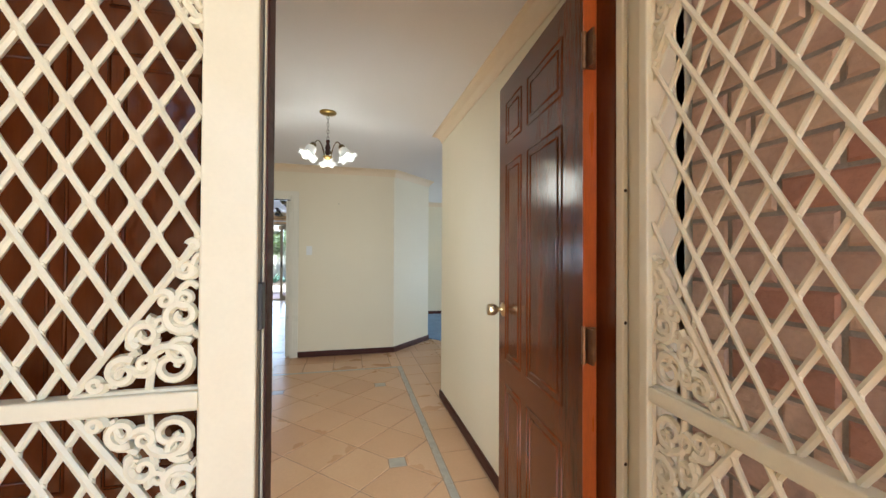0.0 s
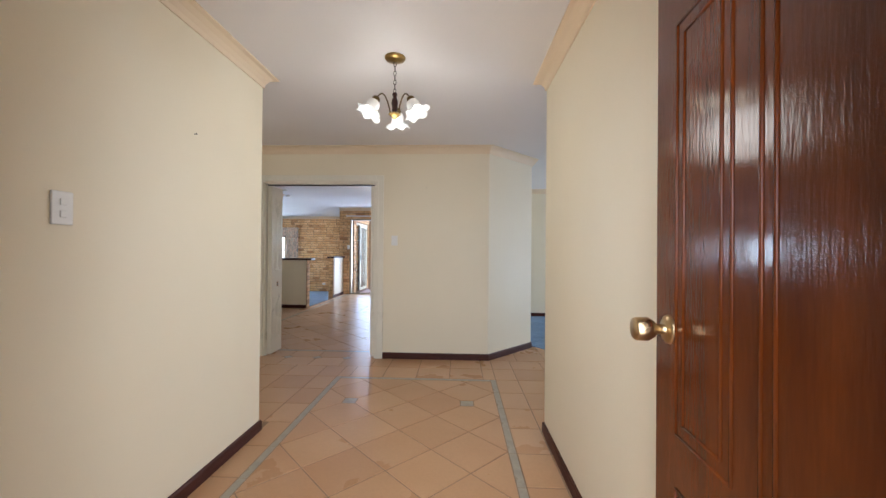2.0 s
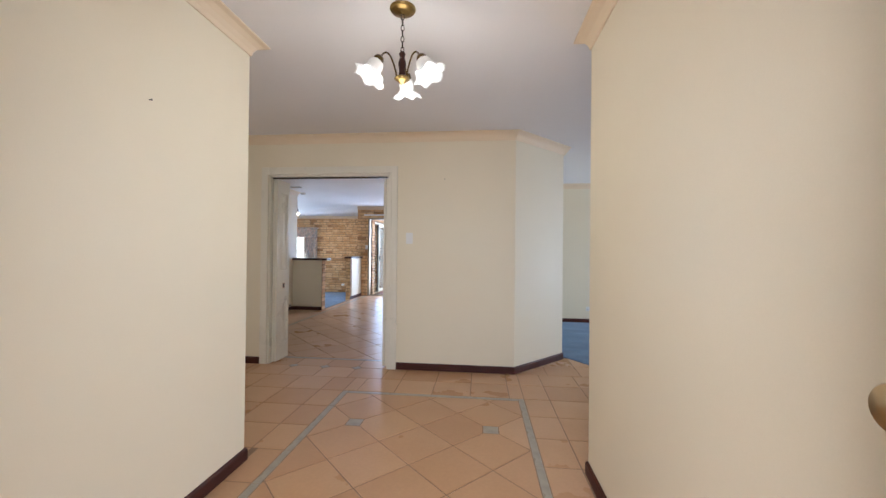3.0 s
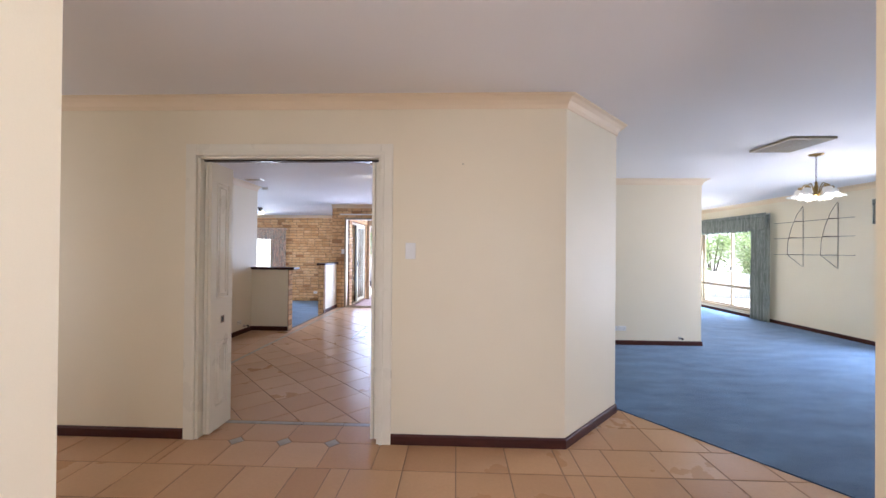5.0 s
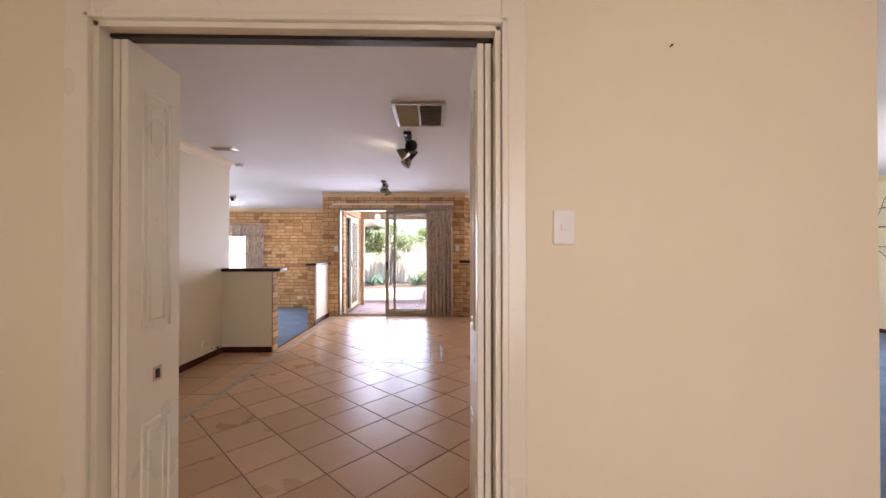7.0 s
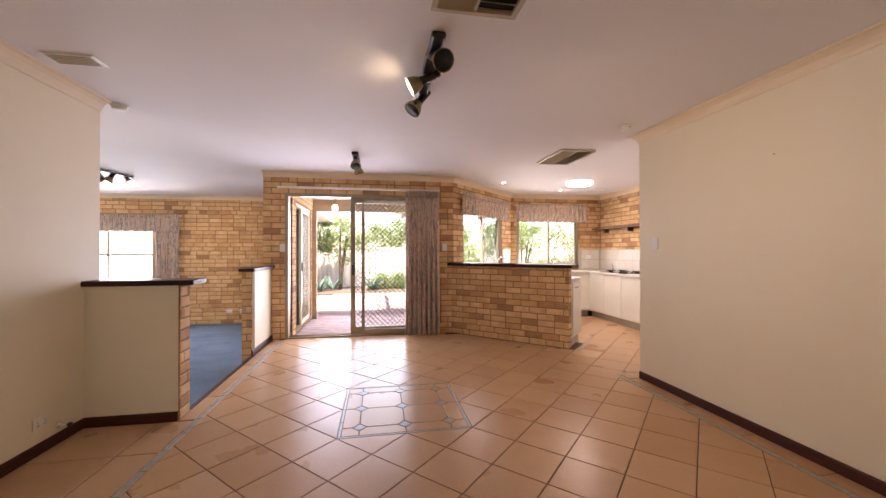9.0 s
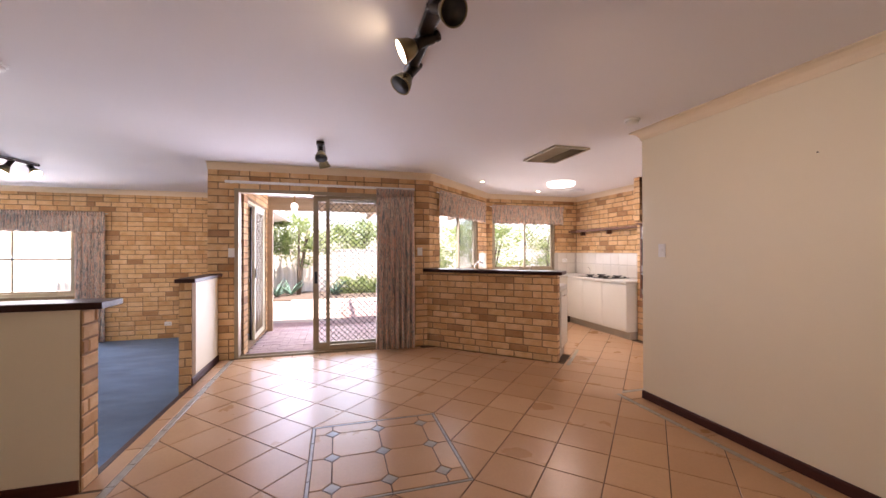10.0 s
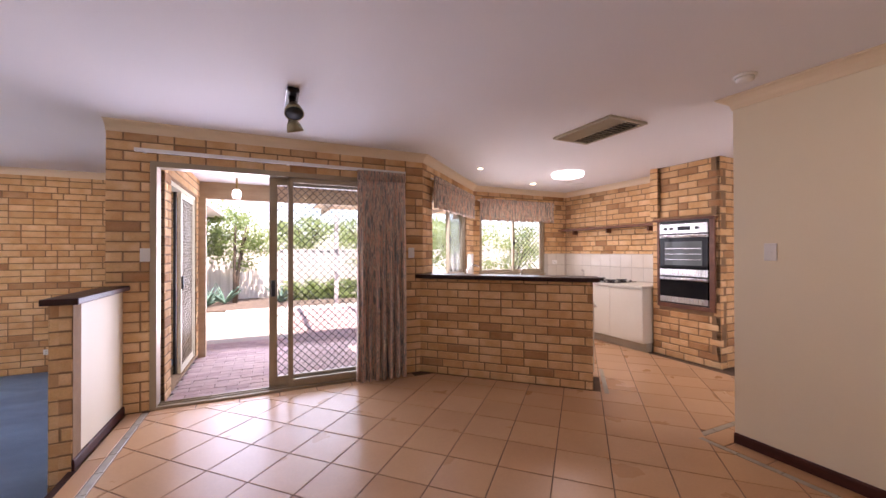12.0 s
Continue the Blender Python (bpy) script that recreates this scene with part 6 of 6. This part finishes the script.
part("plate", lathe(bmesh.new(), [(0.13, 0.0), (0.125, -0.012), (0.0, -0.014)], 28), M_WHITE, fan)

# ---- outside ----
structure("ground", boxes((-250, -250, -0.45, 250, 250, -0.30)), M_GROUND, "pale sandy garden ground")
structure("patio_slab", boxes((-3.0, 11.55, -0.30, 4.5, 17.2, -0.075)), M_GROUND, "sandy bed under the brick paving")
structure("family_garden_paving", boxes((-9.5, 14.4, -0.30, -3.05, 20.2, -0.12)), M_GROUND, "pale concrete outside the family room")
# inferred roof, its depth set to shade the fence behind the family window
structure("side_roof", boxes((-9.6, 14.42, 2.34, -3.2, 19.7, 2.42), (-9.6, 19.62, 2.22, -3.2, 19.7, 2.34)), M_PORTAL, "white lined awning roof outside the family room")
# the pale concrete from y 14.10 also imitates the sun patch there
structure("garden_paving", boxes((-3.0, 17.2, -0.30, 6.0, 20.2, -0.085), (-3.0, 14.10, -0.30, -1.72, 17.2, -0.062)), M_GROUND, "pale paving before the garden bed, its colour imitating the sun patch")
structure("patio_ceiling", boxes((-2.9, 11.56, 2.36, -0.45, 13.45, 2.44), (-0.45, 12.25, 2.36, 0.0, 13.45, 2.44)), M_PORTAL, "white lined patio ceiling")
pl = thing("patio_lamp", (-2.42, 13.0, 2.36), "white frosted patio lamp under the lining", "patio lamp")
part("stem", tube(bmesh.new(), [(0, 0, 0), (0, 0, -0.16)], 0.012), M_BRASS, pl)
part("globe", lathe(bmesh.new(), [(0.02, -0.15), (0.05, -0.17), (0.06, -0.22), (0.045, -0.27), (0.0, -0.28)], 18), M_LAMP, pl, smooth=True)
be = thing("patio_beam", (-2.95, 13.45, 2.12), "weathered timber beam at the patio's edge", "beam")
part("beam", boxes((0, 0, 0.0, 6.5, 0.07, 0.24), bevel=0.005), M_TIMBER, be)
part("fascia", boxes((0, 0.08, 0.12, 6.5, 0.11, 0.34)), M_PORTAL, be)
po = thing("patio_post", (-2.86, 13.36, -0.07), "brown timber patio post", "post")
part("post", boxes((-0.045, -0.045, 0, 0.045, 0.045, 2.19), bevel=0.005), M_TIMBER, po)
po = thing("patio_post", (-0.55, 16.7, -0.07), "white garden pergola post", "post")
part("post", boxes((-0.045, -0.045, 0, 0.045, 0.045, 2.35), bevel=0.005), M_PORTAL, po)
pg = thing("pergola", (-1.1, 13.56, 2.28), "timber pergola with close battens over the paving", "pergola")
for i in range(5):
    part("rafter", boxes((0.2 + i * 1.2, 0, 0, 0.27 + i * 1.2, 3.3, 0.12)), M_TIMBER, pg)
for j in range(16):
    part("batten", boxes((0, 0.1 + j * 0.2, 0.12, 5.4, 0.15 + j * 0.2, 0.145)), M_TIMBER, pg)
pd = thing("patio_door", pose(-2.92, 11.80, 0, 0, 0, 90), "cream patio sliding door with a diamond security screen", "sliding door", "", "structure")
part("door_frame", boxes((0, 0.0, -0.02, 0.045, 0.10, 2.10), (1.355, 0.0, -0.02, 1.40, 0.10, 2.10), (0.045, 0.0, 2.055, 1.355, 0.10, 2.10)), M_GATE, pd)
part("leaf_frame", boxes((0.60, 0.01, 0.0, 0.66, 0.04, 2.055), (1.295, 0.01, 0.0, 1.355, 0.04, 2.055), (0.66, 0.01, 0.0, 1.295, 0.04, 0.08), (0.66, 0.01, 1.99, 1.295, 0.04, 2.055)), M_GATE, pd)
part("security_mesh", lattice(bmesh.new(), 0.66, 0.08, 1.295, 1.99, 0.07, 0.07, 0.0045, 0.02), M_ALU, pd, "beige diamond security mesh")
part("glass_leaf", boxes((0.045, 0.06, 0.0, 0.10, 0.085, 2.055), (0.60, 0.06, 0, 0.66, 0.085, 2.055)), M_BLACK, pd)
g = part("pane", boxes((0.10, 0.07, 0.0, 0.60, 0.075, 2.05)), M_GLASS, pd)
g.visible_shadow = False
part("lock", boxes((0.615, -0.012, 0.95, 0.645, 0.01, 1.10), bevel=0.004), M_BLACK, pd)

fence = thing("fence", (0, 20.4, -0.30), "cream ribbed metal boundary fence", "fence")
for i in range(14):
    x0 = -10.0 + i * 1.5
    bm = bmesh.new()
    zig = [(x0 + k * 0.0625, 0.012 * (1, 1, -1, -1)[k % 4]) for k in range(25)]
    prism(bm, zig + [(x, y + 0.003) for x, y in zig[::-1]], 0.0, 1.70)
    part("panel", bm, M_FENCE, fence)
    part("post", boxes((x0 - 0.03, -0.03, 0, x0 + 0.03, 0.03, 1.77)), M_FENCE, fence)
part("top_rail", boxes((-10, -0.02, 1.70, 11, 0.032, 1.75)), M_FENCE, fence)
fence2 = thing("fence", (9.6, 0, -0.30), "pale timber picket fence beyond the lounge window", "fence")
for i in range(140):
    part("picket", boxes((0, 5.5 + i * 0.10, 0.0, 0.02, 5.565 + i * 0.10, 1.0)), M_PORTAL, fence2)
part("rail", boxes((0.02, 5.5, 0.25, 0.05, 19.5, 0.31), (0.02, 5.5, 0.75, 0.05, 19.5, 0.81)), M_PORTAL, fence2)
structure("side_path", boxes((6.22, 5.0, -0.30, 9.5, 15.0, -0.10)), M_GROUND, "pale path outside the lounge")


def leaves(n, cx, cy, cz, rx, ry, rz, size, rnd, clumps=26):
    cs = []
    for _ in range(clumps):
        v = Vector((rnd.gauss(0, 1), rnd.gauss(0, 1), rnd.gauss(0, 1))).normalized() * rnd.uniform(0.45, 1.0)
        cs.append((v.x * rx, v.y * ry, v.z * rz, rnd.uniform(0.18, 0.36)))
    vs, fs = [], []
    for i in range(n):
        c = rnd.choice(cs)
        p = Vector((cx + c[0] + rnd.gauss(0, c[3] * rx * 0.55), cy + c[1] + rnd.gauss(0, c[3] * ry * 0.55), cz + c[2] + rnd.gauss(0, c[3] * rz * 0.55)))
        d = Vector((rnd.uniform(-1, 1), rnd.uniform(-1, 1), rnd.uniform(-0.8, 0.5))).normalized()
        s = d.orthogonal().normalized()
        up = d.cross(s)
        l, w = size * rnd.uniform(0.7, 1.3), size * 0.32
        k = len(vs)
        vs += [p, p + d * l * 0.5 + s * w + up * w * 0.4, p + d * l, p + d * l * 0.5 - s * w + up * w * 0.4]
        fs += [(k, k + 1, k + 2), (k, k + 2, k + 3)]
    return vs, fs


def shrub(x, y, z, rx, ry, rz, n, size, seed, label, name="shrub", trunk=True):
    rnd = random.Random(seed)
    o = thing(name, (x, y, -0.30), label, name, "garden shrubs")
    base = z + 0.30
    if trunk:
        for k in range(4):
            a = rnd.uniform(0, 6.28)
            top = (rx * 0.5 * math.cos(a), ry * 0.5 * math.sin(a), base + rz * 0.4)
            part("trunk", tube(bmesh.new(), [(0.04 * math.cos(a), 0.04 * math.sin(a), 0), (0.25 * top[0], 0.25 * top[1], base * 0.5), (0.7 * top[0], 0.6 * top[1], base), top], [0.05, 0.04, 0.028, 0.012], 7), M_BARK, o, smooth=True)
    vs, fs = leaves(int(n * 0.42), 0, 0, base, rx, ry, rz, size, rnd, 34)
    me = bpy.data.meshes.new("crown")
    me.from_pydata(vs, [], fs)
    me.materials.append(M_LEAF)
    c = new("crown", me)
    c.parent = o
    return o


shrub(-2.95, 19.5, 1.75, 1.15, 0.6, 0.85, 8000, 0.10, 1, "pale green leafy shrub arching over the fence")
shrub(-4.6, 19.4, 1.6, 0.9, 0.6, 0.9, 5200, 0.10, 5, "leafy green shrub in the garden corner")
shrub(1.6, 19.3, 1.3, 1.1, 0.6, 0.8, 6500, 0.10, 3, "tall green shrub seen past the kitchen")
shrub(3.7, 18.6, 1.4, 1.3, 0.8, 0.9, 7000, 0.10, 4, "bushy green shrub beyond the kitchen window")
shrub(6.0, 18.6, 1.5, 1.4, 0.8, 1.0, 5000, 0.11, 8, "bushy green shrub at the fence corner")
for i, (x, y) in enumerate(((-1.35, 19.5), (-0.55, 19.4), (0.3, 19.5), (1.1, 19.3))):
    shrub(x, y, 0.12, 0.62, 0.4, 0.38, 3600, 0.09, 10 + i, "low green garden shrub before the fence", trunk=False)
for i, (x, y) in enumerate(((-0.9, 22.6), (1.6, 23.2), (4.2, 22.8), (-5.6, 23.0))):
    shrub(x, y, 2.1, 1.5, 0.9, 0.75, 5200, 0.12, 40 + i, "green treetop showing over the boundary fence", name="tree")
for i, y in enumerate((11.2, 13.6, 15.6)):
    shrub(10.8, y, 1.3, 0.8, 1.4, 1.2, 3400, 0.12, 20 + i, "flowering shrub beyond the lounge window")

for i, (x, y) in enumerate(((10.5, 15.0), (11.2, 16.8), (10.6, 18.6), (12.4, 19.0))):
    shrub(x, y, 1.7, 1.0, 1.2, 1.5, 4200, 0.13, 30 + i, "tall bright garden shrub behind the picket fence")


def agave(x, y, seed):
    rnd = random.Random(seed)
    o = thing("agave", (x, y, -0.30), "blue-green agave plant on the garden bed", "agave", "agaves")
    for k in range(18):
        a, tilt, l = rnd.uniform(0, 6.28), rnd.uniform(0.35, 1.2), rnd.uniform(0.4, 0.62)
        pts = [Vector((math.cos(a) * math.cos(tilt * (1 - 0.35 * t)) * l * t, math.sin(a) * math.cos(tilt * (1 - 0.35 * t)) * l * t, 0.25 + math.sin(tilt) * l * t)) for t in (0, 0.3, 0.6, 1)]
        part("leaf", tube(bmesh.new(), pts, [0.022, 0.034, 0.022, 0.002], 6), M_AGAVE, o)
    return o


M_AGAVE = surface("agave_green", (0.12, 0.22, 0.17), (0.09, 0.17, 0.12), 5, 0.5, fine=40, bump=0.02)
agave(-3.55, 18.9, 1)
agave(-3.15, 19.2, 2)
agave(-1.75, 19.0, 3)
bed = structure("garden_bed", boxes((-9, 18.0, -0.30, 8.0, 20.38, -0.08)), M_BARK, "dark mulch garden bed along the fence")

# ---- pieces: splash tiles, pavers, bricks, floor tiles ----
spl = structure("splashback", boxes((3.143, 10.75, CT, 3.1475, 12.84, 1.33), (2.62, 12.8425, CT, 3.14, 12.8475, 1.33)), M_SPLASH_GROUT, "ivory tiled kitchen splashback")
tm = bpy.data.meshes.new("wall_tile")
v, q = brick_shape(0.198, 0.198, 0.006, 0.002)
tm.from_pydata(v, [], q)
tm.materials.append(M_SPLASH)
for j in range(2):
    for i in range(10):
        o = new("wall_tile", tm)
        o.parent = spl
        o.matrix_basis = pose(3.141, 12.84 - i * 0.205, CT + 0.012 + j * 0.208, 0, 0, -90)
    for i in range(2):
        o = new("wall_tile", tm)
        o.parent = spl
        o.matrix_basis = pose(2.70 + i * 0.205, 12.8405, CT + 0.012 + j * 0.208)
spb = structure("splashback_bay", boxes((0.0, -0.004, CT, 2.16, 0.0, 1.33)), M_SPLASH, "ivory tiles beside the bay window")
spb.matrix_world = pose(-0.415, 11.31, 0, 0, 0, bay_ang) @ Matrix.Translation((1.77, -0.004, 0)) @ Matrix.Diagonal((0.17, 1, 1, 1))

# herringbone-free brick paving in stretcher rows
vs, fs = [], []
rp = random.Random(5)
row = 0
y = 11.56
while y < 17.1:
    x = -2.9 - (row % 2) * 0.115
    while x < 2.2:
        # leaves out pavers where the pale slab imitates the sun patch
        if y > 14.05 and x < -1.7:
            x += 0.232
            continue
        p = [(x + 0.002, y + 0.002), (x + 0.228, y + 0.002), (x + 0.228, y + 0.112), (x + 0.002, y + 0.112)]
        v, q = slab_shape(p, -0.06 + rp.uniform(-0.002, 0.002), 0.004, 0.02)
        k = len(vs)
        vs += v
        fs += [tuple(i + k for i in qq) for qq in q]
        x += 0.232
    y += 0.116
    row += 1
me = bpy.data.meshes.new("pavers")
me.from_pydata(vs, [], fs)
me.materials.append(M_PAVE)
o = new("paver_field", me)
tagged(o, "red brick paving of the patio", "paving", "", "stuff")
for args in PENDING:
    lay_bricks(*args)
lay_tiles()
